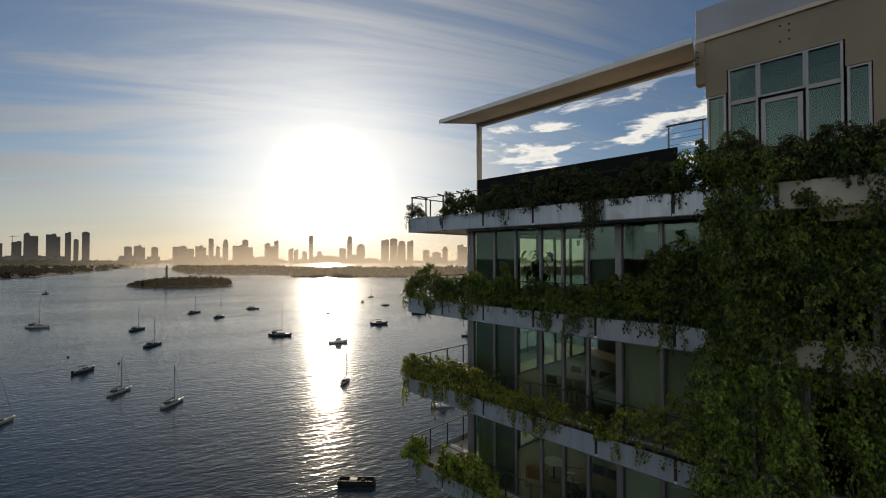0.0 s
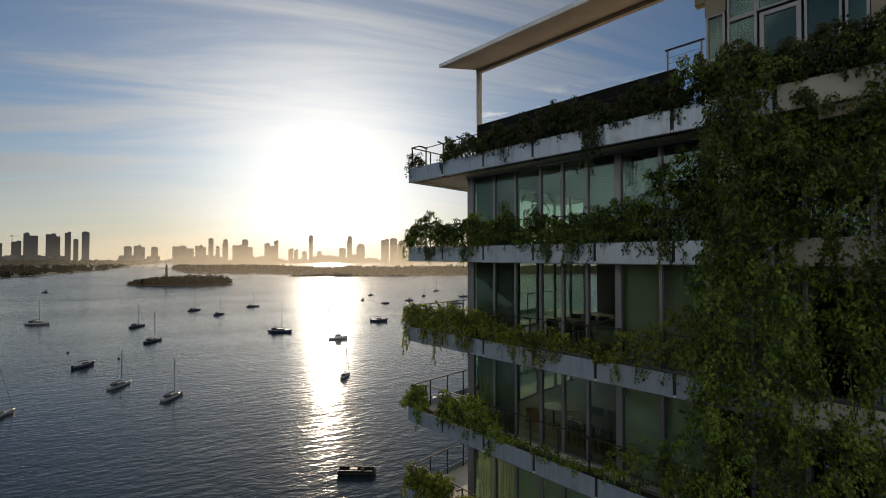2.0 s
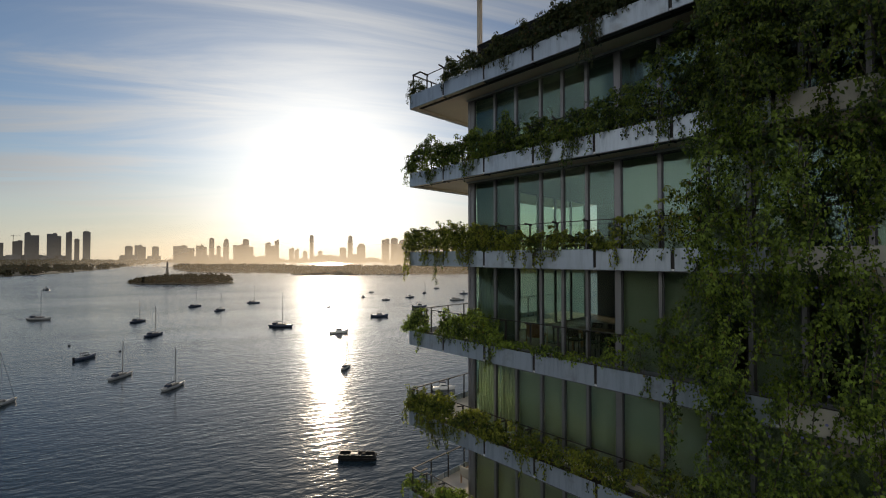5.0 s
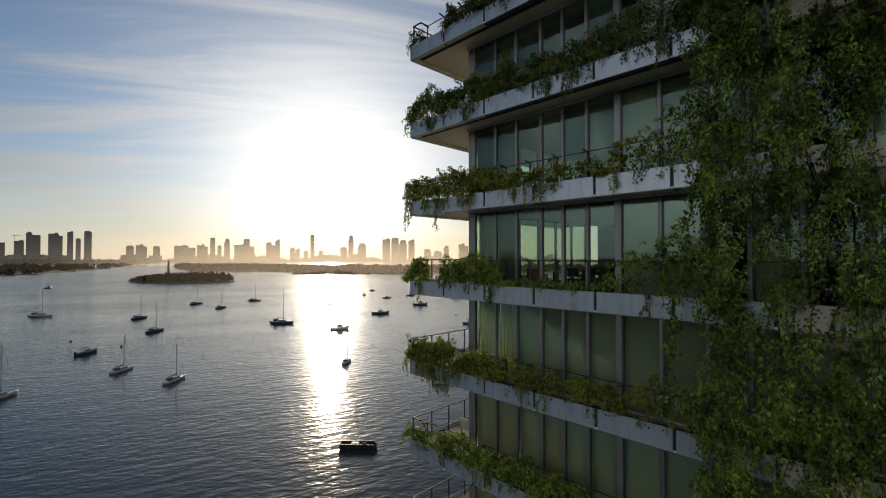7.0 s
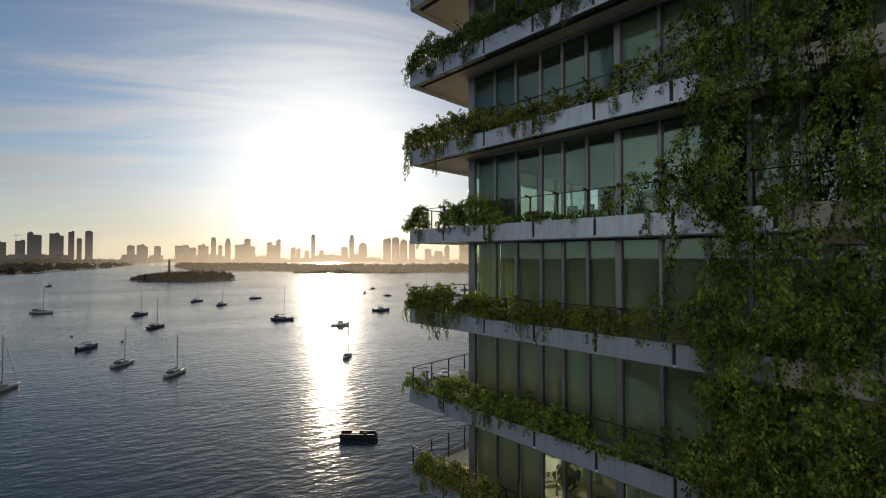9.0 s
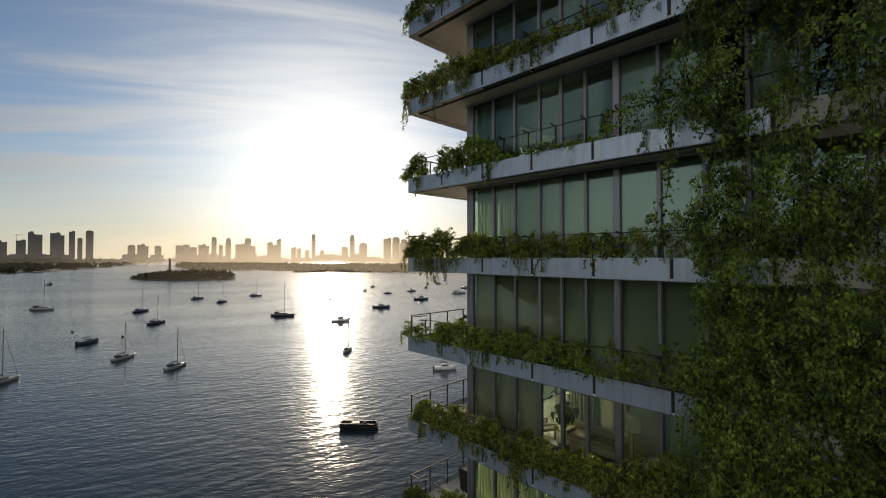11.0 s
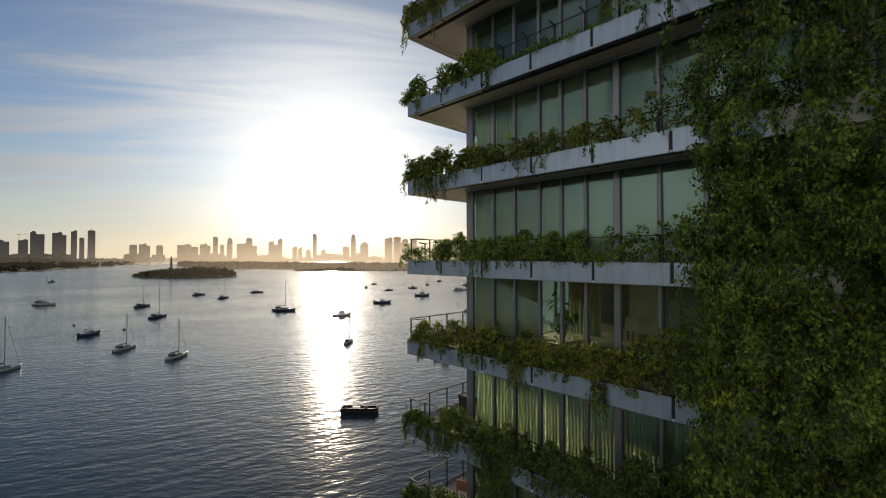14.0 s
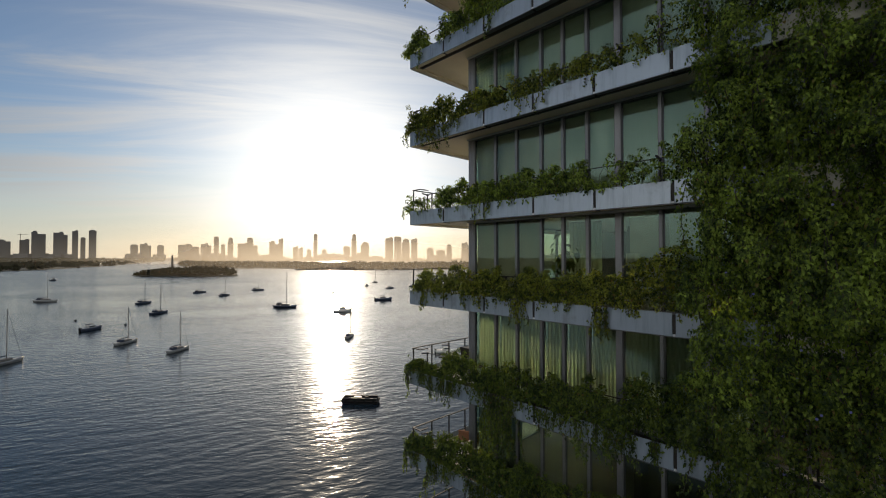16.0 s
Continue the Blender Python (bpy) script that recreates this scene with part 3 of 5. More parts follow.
def motorboat(side, ahead, length, tall, turn, dark):
    e = thing("motorboat", "dark motorboat lying on the water" if dark else "white motor cruiser lying on the water", "motorboat", "moored motorboats",
              bay(side, ahead, 0.0), turn=turn)
    deep = min(length * 0.14, tall * 0.5)
    part("hull", hull_mesh(length, length * 0.32, deep, M_NAVY if dark else M_GELCOAT, 0.4), None, e)
    bm = bmesh.new()
    vs = box(bm, -length * 0.20, length * 0.20, -length * 0.11, length * 0.11, deep * 0.95, deep + (tall - deep) * 0.55)
    for v in vs:
        if v.co.z > deep * 1.01:
            v.co.x = v.co.x * 0.72 - length * 0.02
            v.co.y *= 0.85
    part("cabin", bm, M_HULL if dark else M_GELCOAT, e)
    part("windscreen", boxes((-length * 0.13, length * 0.125, -length * 0.108, length * 0.108, deep + (tall - deep) * 0.22, deep + (tall - deep) * 0.42)), M_SMOKED, e, "smoked windscreen band")
    bm = boxes((-length * 0.22, length * 0.10, -length * 0.11, length * 0.11, tall * 0.94, tall))
    for sx in (-0.2, 0.08):
        for sy in (-0.1, 0.1):
            tube(bm, (length * sx, length * sy, deep + (tall - deep) * 0.4), (length * sx, length * sy, tall * 0.95), 0.04, 0.04, 4)
    part("top_canopy", bm, M_CANVAS, e)
    part("engine", boxes((-length * 0.55, -length * 0.48, -length * 0.05, length * 0.05, 0.0, deep * 1.3), bevel=0.04), M_BLACK, e)


def work_barge(side, ahead, length, turn):
    e = thing("work_barge", "low black open work barge moored on the bay", "barge", at=bay(side, ahead, 0.0), turn=turn)
    L, W = length, length * 0.27
    bm = bmesh.new()
    vs = box(bm, -L / 2, L / 2, -W / 2, W / 2, -0.3, 0.80)
    for v in vs:
        if v.co.z < 0:
            v.co.x *= 0.93
            v.co.y *= 0.9
    bmesh.ops.bevel(bm, geom=bm.edges[:], offset=0.08, segments=2, affect="EDGES")
    part("hull", bm, M_BLACK, e)
    part("rub_rail", boxes((-L * 0.505, L * 0.505, -W * 0.515, W * 0.515, 0.56, 0.68), bevel=0.03), M_DARK, e)
    part("bulwark", boxes((-L * 0.47, L * 0.44, -W * 0.47, -W * 0.44, 0.79, 1.18), (-L * 0.47, L * 0.44, W * 0.44, W * 0.47, 0.79, 1.18),
                          (-L * 0.47, -L * 0.455, -W * 0.44, W * 0.44, 0.79, 1.18), bevel=0.01), M_BLACK, e)
    part("cap_rail", boxes((-L * 0.48, L * 0.45, -W * 0.485, -W * 0.43, 1.18, 1.22), (-L * 0.48, L * 0.45, W * 0.43, W * 0.485, 1.18, 1.22)), M_TROUGH, e)
    part("hatch", boxes((-L * 0.18, L * 0.02, -W * 0.22, W * 0.2, 0.79, 1.25), bevel=0.04), M_TROUGH, e)
    part("locker", boxes((L * 0.12, L * 0.22, -W * 0.3, W * 0.1, 0.79, 1.33), bevel=0.04), M_BLACK, e)
    bm = bmesh.new()
    tube(bm, (L * 0.40, 0.2, 0.79), (L * 0.40, 0.2, 1.62), 0.10, 0.08, 8)
    tube(bm, (L * 0.40, -0.25, 1.45), (L * 0.40, 0.6, 1.45), 0.06, 0.06, 6)
    part("bollard", bm, M_BLACK, e)
    tyre = bmesh.new()
    for i in range(12):
        a, b = 2 * math.pi * i / 12, 2 * math.pi * (i + 1) / 12
        tube(tyre, (0.26 * math.cos(a), 0, 0.26 * math.sin(a)), (0.26 * math.cos(b), 0, 0.26 * math.sin(b)), 0.08, 0.08, 6)
    tm = mesh_of("fender_tyre", tyre, M_BLACK)
    for i in range(4):
        for q in (-1, 1):
            part("fender_tyre", tm, None, e).location = (-L * 0.36 + i * L * 0.24, q * W * 0.54, 0.45)


# side, ahead, length, mast height, turn, dark hull
SAIL = ((-271, 290, 14.0, 18.2, -40, 0), (-125.7, 122, 9.6, 14.0, 38, 0), (-198, 281, 11.0, 13.2, 35, 1), (-155, 232, 10.4, 14.2, 33, 1),
        (-210, 366, 11.0, 13.2, 24, 1), (-175, 339, 9.7, 12.2, 28, 1), (-173, 394, 10.3, 14.4, -35, 1), (-98, 261, 13.5, 19.0, -48, 1),
        (-113, 152, 8.6, 11.4, 37, 0), (-87, 140, 8.4, 11.2, 36, 0), (-85, 511, 8.0, 15.0, 10, 1), (-37, 165, 7.2, 10.0, 34, 0),
        (-22, 501, 8.0, 13.1, 20, 1))
SAIL += ((-9, 574, 9.0, 15.0, 0, 1), (13, 422, 13.2, 12.0, -40, 0))
MOTOR = ((-148, 179, 8.6, 2.7, 34, 1), (-58, 240, 9.6, 4.2, -20, 0), (-45, 305, 11.2, 3.6, -35, 1), (-504, 549, 8.0, 5.0, 40, 1),
         (-84, 453, 5.5, 3.2, 20, 1), (-56, 422, 7.2, 2.4, -40, 1), (-96, 363, 7.0, 2.4, -40, 0), (-35, 449, 8.2, 3.8, -30, 1),
         (-20, 361, 11.3, 5.0, -30, 1), (23, 493, 9.0, 4.2, -40, 1), (0, 138, 7.0, 2.6, -35, 0), (15, 260, 7.4, 2.8, -35, 1))
for s in SAIL:
    sailboat(*s)
for s in MOTOR:
    motorboat(*s)
work_barge(-18, 91, 7.9, -46)


def buoy(side, ahead, turn):
    e = thing("mooring_buoy", "small dark mooring buoy floating on the bay", "buoy", "mooring buoys", bay(side, ahead, 0))
    bm = bmesh.new()
    bmesh.ops.create_uvsphere(bm, u_segments=10, v_segments=6, radius=0.55)
    part("float", bm, M_BLACK, e, smooth=True)
    bm = bmesh.new()
    tube(bm, (0, 0, 0.4), (0, 0, 1.5), 0.06, 0.05, 5)
    part("stake", bm, M_DARK, e)


for s in ((-177, 205, 0), (-144, 193, 0), (-70, 330, 0), (8, 300, 0)):
    buoy(*s)
for i in range(26):
    rng = random.Random(70 + i)
    motorboat(-1250 + rng.uniform(-250, 280), 1900 + rng.uniform(-250, 500), rng.uniform(10, 18), rng.uniform(4, 7), rng.uniform(-60, 0), i % 2)


# ------------------------------------------------------------------ the apartment building
X0, TIP = 11.72, 14.10            # balcony front and its far corner
XW, YW = 12.97, 11.78             # window wall and its far corner
STOREY, TOP, FLOORS = 3.32, 48.42, 14
PANEL, DEEP = 2.07, 24.0          # planter panels; how far the building reaches back
NEAR = -14.0                      # its near end, beyond the view
FASCIA = 0.58


def base_z(k):
    """Underside of the planter front of slab k (0 is the roof terrace)."""
    return TOP - STOREY * k


block = thing("apartment_building", "pale modern apartment block with planted wraparound balconies", "building")

# shared meshes of the repeated pieces
slab_bm = boxes((X0 + 0.235, DEEP, NEAR, TIP - 0.02, 0.07, 0.32), (X0 + 0.038, X0 + 0.235, TIP - 2 * PANEL + 0.002, TIP - 0.04, 0.012, 0.044), (X0 + 0.235, DEEP, TIP - 0.30, TIP - 0.04, 0.012, 0.066))
slab_mesh = mesh_of("slab", slab_bm, M_SOFFIT)
deck_mesh = mesh_of("deck", boxes((X0 + 0.44, DEEP - 0.02, YW + 0.05, TIP - 0.05, 0.0, 0.03), (X0 + 0.44, XW - 0.06, NEAR, YW + 0.04, 0.0, 0.03)), M_DECK)
trough_mesh = mesh_of("planter_trough", boxes((X0 + 0.085, X0 + 0.23, NEAR, TIP - 2 * PANEL, 0.004, 0.066), (X0 + 0.03, X0 + 0.08, NEAR, TIP - 2 * PANEL, 0.0, 0.045), (X0 + 0.45, X0 + 0.49, NEAR, TIP - 0.03, 0.045, FASCIA - 0.03)), M_TROUGH)
soil_mesh = mesh_of("soil", boxes((X0 + 0.045, X0 + 0.448, NEAR, TIP - 0.05, 0.05, FASCIA - 0.09)), M_SOIL)
panel_mesh = mesh_of("fascia_panel", boxes((0.0, 0.035, -PANEL + 0.042, -0.042, 0.0, FASCIA), bevel=0.006), M_FASCIA)
cream_panel = mesh_of("fascia_panel", boxes((0.0, 0.035, -PANEL + 0.042, -0.042, 0.0, FASCIA), bevel=0.006), M_PALE)
end_mesh = mesh_of("end_panel", boxes((0.028, PANEL - 0.028, -0.035, 0.0, 0.0, FASCIA), bevel=0.006), M_FASCIA)
bracket_mesh = mesh_of("bracket", boxes((0.03, 0.36, -0.022, 0.022, -0.016, 0.002), (0.036, 0.06, -0.03, 0.03, 0.0, FASCIA - 0.04)), M_DARK)
clip_mesh = mesh_of("panel_clip", boxes((-0.006, 0.03, -0.032, 0.032, 0.0, 0.055), bevel=0.004), M_WHITE)
lip_mesh = mesh_of("drip_edge", boxes((X0 - 0.012, X0 + 0.03, NEAR, TIP - 2 * PANEL, -0.02, 0.0)), M_TROUGH)

# window bays along the front: edges of the panes from the far corner towards the camera
EDGES = (11.52, 10.44, 9.455, 8.40, 7.55, 6.68, 5.62, 4.46, 3.30, 2.36, 1.33, 0.20, -0.95, -2.1)
HEAD, SILL = 0.07, 0.32           # soffit of the slab above; floor height over the slab's base


def window_bay(y1, y0, h, broad):
    """Mullions, gasket and pane between two edges; origin at the floor, at y1."""
    w = y1 - y0
    j = 0.045
    bm = boxes((-0.05, 0.07, -j, 0.0, 0, h), (-0.05, 0.07, -w, -w + j + broad, 0, h), (-0.045, 0.065, -w + j, -j, 0, 0.07), (-0.045, 0.065, -w + j, -j, h - 0.09, h), bevel=0.004)
    seal = boxes((-0.02, 0.04, -j - 0.045, -j - 0.001, 0.071, h - 0.091), (-0.02, 0.04, -w + j + broad + 0.001, -w + j + broad + 0.02, 0.071, h - 0.091))
    return (mesh_of("window", bm, M_ALU), mesh_of("gasket", seal, M_FRAME),
            mesh_of("pane", boxes((0.0, 0.012, -w + j + broad + 0.02, -j - 0.045, 0.07, h - 0.09)), M_GLASS))


WALL_H = STOREY - SILL + HEAD
front_bays = [(y1, y0, *window_bay(y1, y0, WALL_H, 0.10 if i == 5 else 0.0)) for i, (y1, y0) in enumerate(zip(EDGES[:-1], EDGES[1:]))]


def end_bay(w, h):
    j = 0.05
    bm = boxes((0, j, -0.06, 0.06, 0, h), (w - j, w, -0.06, 0.06, 0, h), (j, w - j, -0.055, 0.055, 0, 0.07), (j, w - j, -0.055, 0.055, h - 0.09, h), bevel=0.004)
    return mesh_of("window", bm, M_ALU), mesh_of("pane", boxes((j, w - j, -0.006, 0.006, 0.07, h - 0.09)), M_GLASS)


END_W = 1.55
end_window = end_bay(END_W, WALL_H)
corner_mesh = mesh_of("corner_post", boxes((XW - 0.06, XW + 0.16, 11.52, 11.66, 0, WALL_H), (XW - 0.075, XW + 0.16, 11.66, YW, 0, WALL_H), bevel=0.008), M_ALU)
track_mesh = mesh_of("soffit_track", boxes((XW - 0.17, XW - 0.085, NEAR, YW, WALL_H - 0.075, WALL_H - 0.012), bevel=0.01), M_WHITE)
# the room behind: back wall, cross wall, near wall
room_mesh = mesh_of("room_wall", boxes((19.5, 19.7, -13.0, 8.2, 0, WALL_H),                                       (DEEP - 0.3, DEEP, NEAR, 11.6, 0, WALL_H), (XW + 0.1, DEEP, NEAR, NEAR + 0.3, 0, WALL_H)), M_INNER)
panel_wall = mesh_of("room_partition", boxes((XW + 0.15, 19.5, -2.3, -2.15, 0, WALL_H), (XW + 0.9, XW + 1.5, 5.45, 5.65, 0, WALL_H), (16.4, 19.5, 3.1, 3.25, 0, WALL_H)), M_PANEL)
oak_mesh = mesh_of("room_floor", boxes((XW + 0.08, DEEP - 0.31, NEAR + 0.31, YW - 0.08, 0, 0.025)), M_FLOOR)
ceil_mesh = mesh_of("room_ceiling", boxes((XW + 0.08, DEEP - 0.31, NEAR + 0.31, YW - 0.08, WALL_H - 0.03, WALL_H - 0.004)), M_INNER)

post_bm = boxes((-0.02, 0.02, -0.025, 0.025, 0, 1.10), bevel=0.003)
for v in box(post_bm, -0.30, 0.06, -0.022, 0.022, 1.055, 1.10):
    if v.co.x < -0.2:
        v.co.z += 0.05
post_mesh = mesh_of("post", post_bm, M_DARK)
plain_post = mesh_of("post", boxes((-0.02, 0.02, -0.025, 0.025, 0, 1.10), bevel=0.003), M_DARK)
RAIL_X = X0 + 0.52
rail_front = mesh_of("top_rail", boxes((RAIL_X - 0.022, RAIL_X + 0.022, NEAR, TIP - 0.55, 1.10, 1.126), bevel=0.005), M_DARK)
rail_tip = mesh_of("top_rail", boxes((X0 + 0.10, DEEP, TIP - 0.15, TIP - 0.09, 1.10, 1.135), (X0 + 0.10, X0 + 0.16, TIP - 0.58, TIP - 0.15, 1.10, 1.135),
                                    (X0 + 0.10, RAIL_X + 0.03, TIP - 0.60, TIP - 0.545, 1.10, 1.135)), M_DARK)

for k in range(FLOORS):
    z = base_z(k)
    part("slab", slab_mesh, None, block).location.z = z
    part("deck", deck_mesh, None, block, "pale stone terrace paving").location.z = z + SILL
    part("planter_trough", trough_mesh, None, block).location.z = z
    part("soil", soil_mesh, None, block).location.z = z
    part("drip_edge", lip_mesh, None, block).location.z = z
    for i in range(13 if k < 9 else 8):
        part("fascia_panel", panel_mesh if i < 6 else cream_panel, None, block).location = (X0, TIP - PANEL * i, z)
    for i in range(1, 7 if k < 9 else 3):
        part("panel_clip", clip_mesh, None, block, "pale joint clip").location = (X0, TIP - PANEL * i, z)
        part("bracket", bracket_mesh, None, block, "dark joint bracket").location = (X0, TIP - PANEL * i, z)
    for i in range(5 if k < 9 else 2):
        part("fascia_panel", end_mesh, None, block).location = (X0 + 0.03 + PANEL * i, TIP + 0.004, z)
    rail = part("railing", rail_front, None, block, "dark metal balcony railing")
    rail.location.z = z + SILL + (0.03 if k < 4 else -0.14)
    end = part("railing", rail_tip, None, block, "dark metal balcony railing")
    end.location.z = z + SILL + 0.03
    for i in range(13):
        part("post", post_mesh, None, rail).location = (RAIL_X, TIP - 0.57 - 1.035 * i, 0)
    for i in range(10):
        p = part("post", plain_post, None, end)
        p.location = (X0 + 0.14 + 1.05 * i, TIP - 0.12, 0)
        p.rotation_euler = (0, 0, radians(-90))
    if k == 0:
        continue
    fz = z + SILL
    for y1, y0, wm, sm, pm in front_bays:
        w = part("window", wm, None, block)
        w.location = (XW, y1, fz)
        part("gasket", sm, None, w)
        g = part("pane", pm, None, w)
        g.visible_shadow = False
    for i in range(6):
        w = part("window", end_window[0], None, block)
        w.location = (XW + 0.17 + END_W * i, YW - 0.08, fz)
        g = part("pane", end_window[1], None, w)
        g.visible_shadow = k in (1, 2, 3) or k > 7
    part("corner_post", corner_mesh, None, block).location.z = fz
    part("soffit_track", track_mesh, None, block).location.z = fz
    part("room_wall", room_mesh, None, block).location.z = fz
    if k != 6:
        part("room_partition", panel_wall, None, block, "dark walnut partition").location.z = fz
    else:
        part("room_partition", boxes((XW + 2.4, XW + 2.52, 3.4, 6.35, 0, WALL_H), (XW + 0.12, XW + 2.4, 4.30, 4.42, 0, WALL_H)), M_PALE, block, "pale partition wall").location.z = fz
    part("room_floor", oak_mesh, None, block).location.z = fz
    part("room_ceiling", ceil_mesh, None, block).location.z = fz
part("podium", boxes((XW, DEEP, NEAR, YW, 1.2, base_z(FLOORS - 1) + 0.1)), M_WHITE, block, "plain podium wall")
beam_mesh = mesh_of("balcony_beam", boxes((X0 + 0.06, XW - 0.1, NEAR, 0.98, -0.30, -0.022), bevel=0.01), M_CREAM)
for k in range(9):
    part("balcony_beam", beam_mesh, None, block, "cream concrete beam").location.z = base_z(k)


def grounds():
    bm = boxes((8.5, 60, -60, 17.5, -2.0, 1.2))
    tagged(new("ground", mesh_of("ground", bm, M_BOUNCE)), "unseen ground below the building, coloured pale to bounce light up", "ground", kind="structure")
    # land behind the view, added as a pale reflector
    bm = bmesh.new()
    bm.faces.new([bm.verts.new(bay(q, a, 1.0)) for q, a in ((-9000, -5200), (9000, -5200), (9000, -40), (-9000, -40))])
    bmesh.ops.solidify(bm, geom=bm.faces[:], thickness=3.0)
    tagged(new("land", mesh_of("land", bm, M_BOUNCE)), "unseen pale land behind, added to close the bay and bounce light", "land", kind="structure")


grounds()


# ------------------------------------------------------------------ penthouse on the roof terrace
ROOF_Z = TOP + 0.35
PX = 12.72


def penthouse():
    e = thing("penthouse", "cream rooftop penthouse with blue-grey roof fascia and glazed doors", "building", at=(0, 0, 0))
    hi = 52.98
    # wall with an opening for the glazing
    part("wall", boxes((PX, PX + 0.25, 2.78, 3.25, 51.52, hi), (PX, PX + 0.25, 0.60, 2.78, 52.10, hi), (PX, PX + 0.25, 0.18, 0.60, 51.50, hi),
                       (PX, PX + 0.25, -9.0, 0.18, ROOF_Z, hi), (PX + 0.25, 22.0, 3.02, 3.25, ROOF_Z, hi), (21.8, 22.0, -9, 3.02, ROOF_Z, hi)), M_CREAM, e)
    part("roof", boxes((PX - 0.06, 22.3, -9.0, 3.49, hi + 0.002, hi + 0.10), bevel=0.01), M_CANOPY, e, "thin pale roof edge")
    part("roof_fascia", boxes((PX - 0.03, PX + 0.05, -9.0, 3.47, hi + 0.10, hi + 0.88), (PX + 0.05, 22.2, 3.39, 3.47, hi + 0.10, hi + 0.88), bevel=0.01), M_PARAPET, e, "blue-grey roof fascia")
    part("roof_curb", boxes((13.2, 20.0, -9.0, 3.0, hi + 0.1, hi + 0.98)), M_PARAPET, e)
    rows = ((2.75, 2.14, ROOF_Z, 51.22), (2.75, 2.14, 51.22, 52.08), (2.14, 1.26, 51.22, 52.08), (1.26, 0.63, 51.22, 52.08), (1.26, 0.63, ROOF_Z, 51.22),
            (3.22, 2.80, ROOF_Z, 51.50), (0.58, 0.20, ROOF_Z, 51.48))
    for y1, y0, z0, z1 in rows:
        w = part("window", boxes((PX - 0.03, PX + 0.12, y1 - 0.05, y1, z0, z1), (PX - 0.03, PX + 0.12, y0, y0 + 0.05, z0, z1), (PX - 0.025, PX + 0.115, y0 + 0.05, y1 - 0.05, z0, z0 + 0.05),
                                 (PX - 0.025, PX + 0.115, y0 + 0.05, y1 - 0.05, z1 - 0.05, z1), bevel=0.004), M_ALU, e)
        g = part("pane", boxes((PX + 0.03, PX + 0.045, y0 + 0.05, y1 - 0.05, z0 + 0.05, z1 - 0.05)), M_GLASS, w)
        g.visible_shadow = False
    d = part("door", boxes((PX - 0.02, PX + 0.06, 2.00, 2.09, ROOF_Z, 51.16), (PX - 0.02, PX + 0.06, 1.31, 1.40, ROOF_Z, 51.16), (PX - 0.02, PX + 0.06, 1.40, 2.00, 51.06, 51.16),
                           (PX - 0.02, PX + 0.06, 1.40, 2.00, ROOF_Z, ROOF_Z + 0.15), bevel=0.004), M_ALU, e, "glazed aluminium door")
    g = part("pane", boxes((PX + 0.01, PX + 0.022, 1.40, 2.00, ROOF_Z + 0.15, 51.06)), M_GLASS, d)
    g.visible_shadow = False
    part("handle", boxes((PX - 0.07, PX - 0.045, 1.34, 1.365, 49.9, 50.25), (PX - 0.05, PX - 0.02, 1.34, 1.365, 49.92, 49.95), (PX - 0.05, PX - 0.02, 1.34, 1.365, 50.2, 50.23)), M_MAST, d)
    part("end_plate", boxes((PX - 0.10, PX + 0.15, 3.252, 3.46, 51.86, hi - 0.004), bevel=0.006), M_CREAM, e)
    for x, y, z in ((PX, 1.71, 52.80), (PX, 1.71, 52.43), (PX, 1.54, 52.79), (PX, 1.54, 52.64), (PX, 1.54, 52.44),
                    (PX - 0.10, 3.40, 52.72), (PX - 0.10, 3.40, 52.58), (PX - 0.10, 3.40, 52.41)):
        bm = bmesh.new()
        tube(bm, (x + 0.02, y, z), (x - 0.012, y, z), 0.026, 0.026, 6)
        part("bolt", bm, M_DARK, e)
    part("interior", boxes((14.6, 14.7, -8, 2.9, ROOF_Z, 52.30), (PX + 0.3, 21.5, -8, 2.9, ROOF_Z, ROOF_Z + 0.02), (PX + 0.26, 21.5, -8, 2.9, 52.30, 52.34)), M_TEAL, e, "dark teal room behind the glass")


penthouse()


def canopy():
    e = thing("roof_canopy", "cream cantilevered canopy on a slim post over the roof terrace", "canopy")
    bm = bmesh.new()
    low, up = 52.40, 52.52
    pts = ((11.25, 3.14), (12.61, 3.47), (12.78, 3.47), (12.78, 10.95), (11.25, 11.68))
    lo = [bm.verts.new((x, y, low + (0.14 if x > 12 else 0.0))) for x, y in pts]
    hi = [bm.verts.new((x, y, up + (0.26 if x > 12 else 0.0))) for x, y in pts]
    bm.faces.new(lo[::-1])
    bm.faces.new(hi)
    for i in range(5):
        j = (i + 1) % 5
        bm.faces.new((lo[i], lo[j], hi[j], hi[i]))
    bmesh.ops.bevel(bm, geom=bm.edges[:], offset=0.012, segments=1, affect="EDGES")
    part("roof", bm, M_CANOPY, e)
    part("beam", boxes((12.60, 12.76, 3.47, 11.05, 52.40, 52.545), bevel=0.01), M_CANOPY, e)
    part("post", boxes((12.58, 12.74, 10.86, 11.02, ROOF_Z, 52.44), bevel=0.012), M_CANOPY, e)
    part("edge_trim", boxes((11.225, 11.25, 3.14, 11.68, 52.39, 52.53)), M_WHITE, e)


canopy()


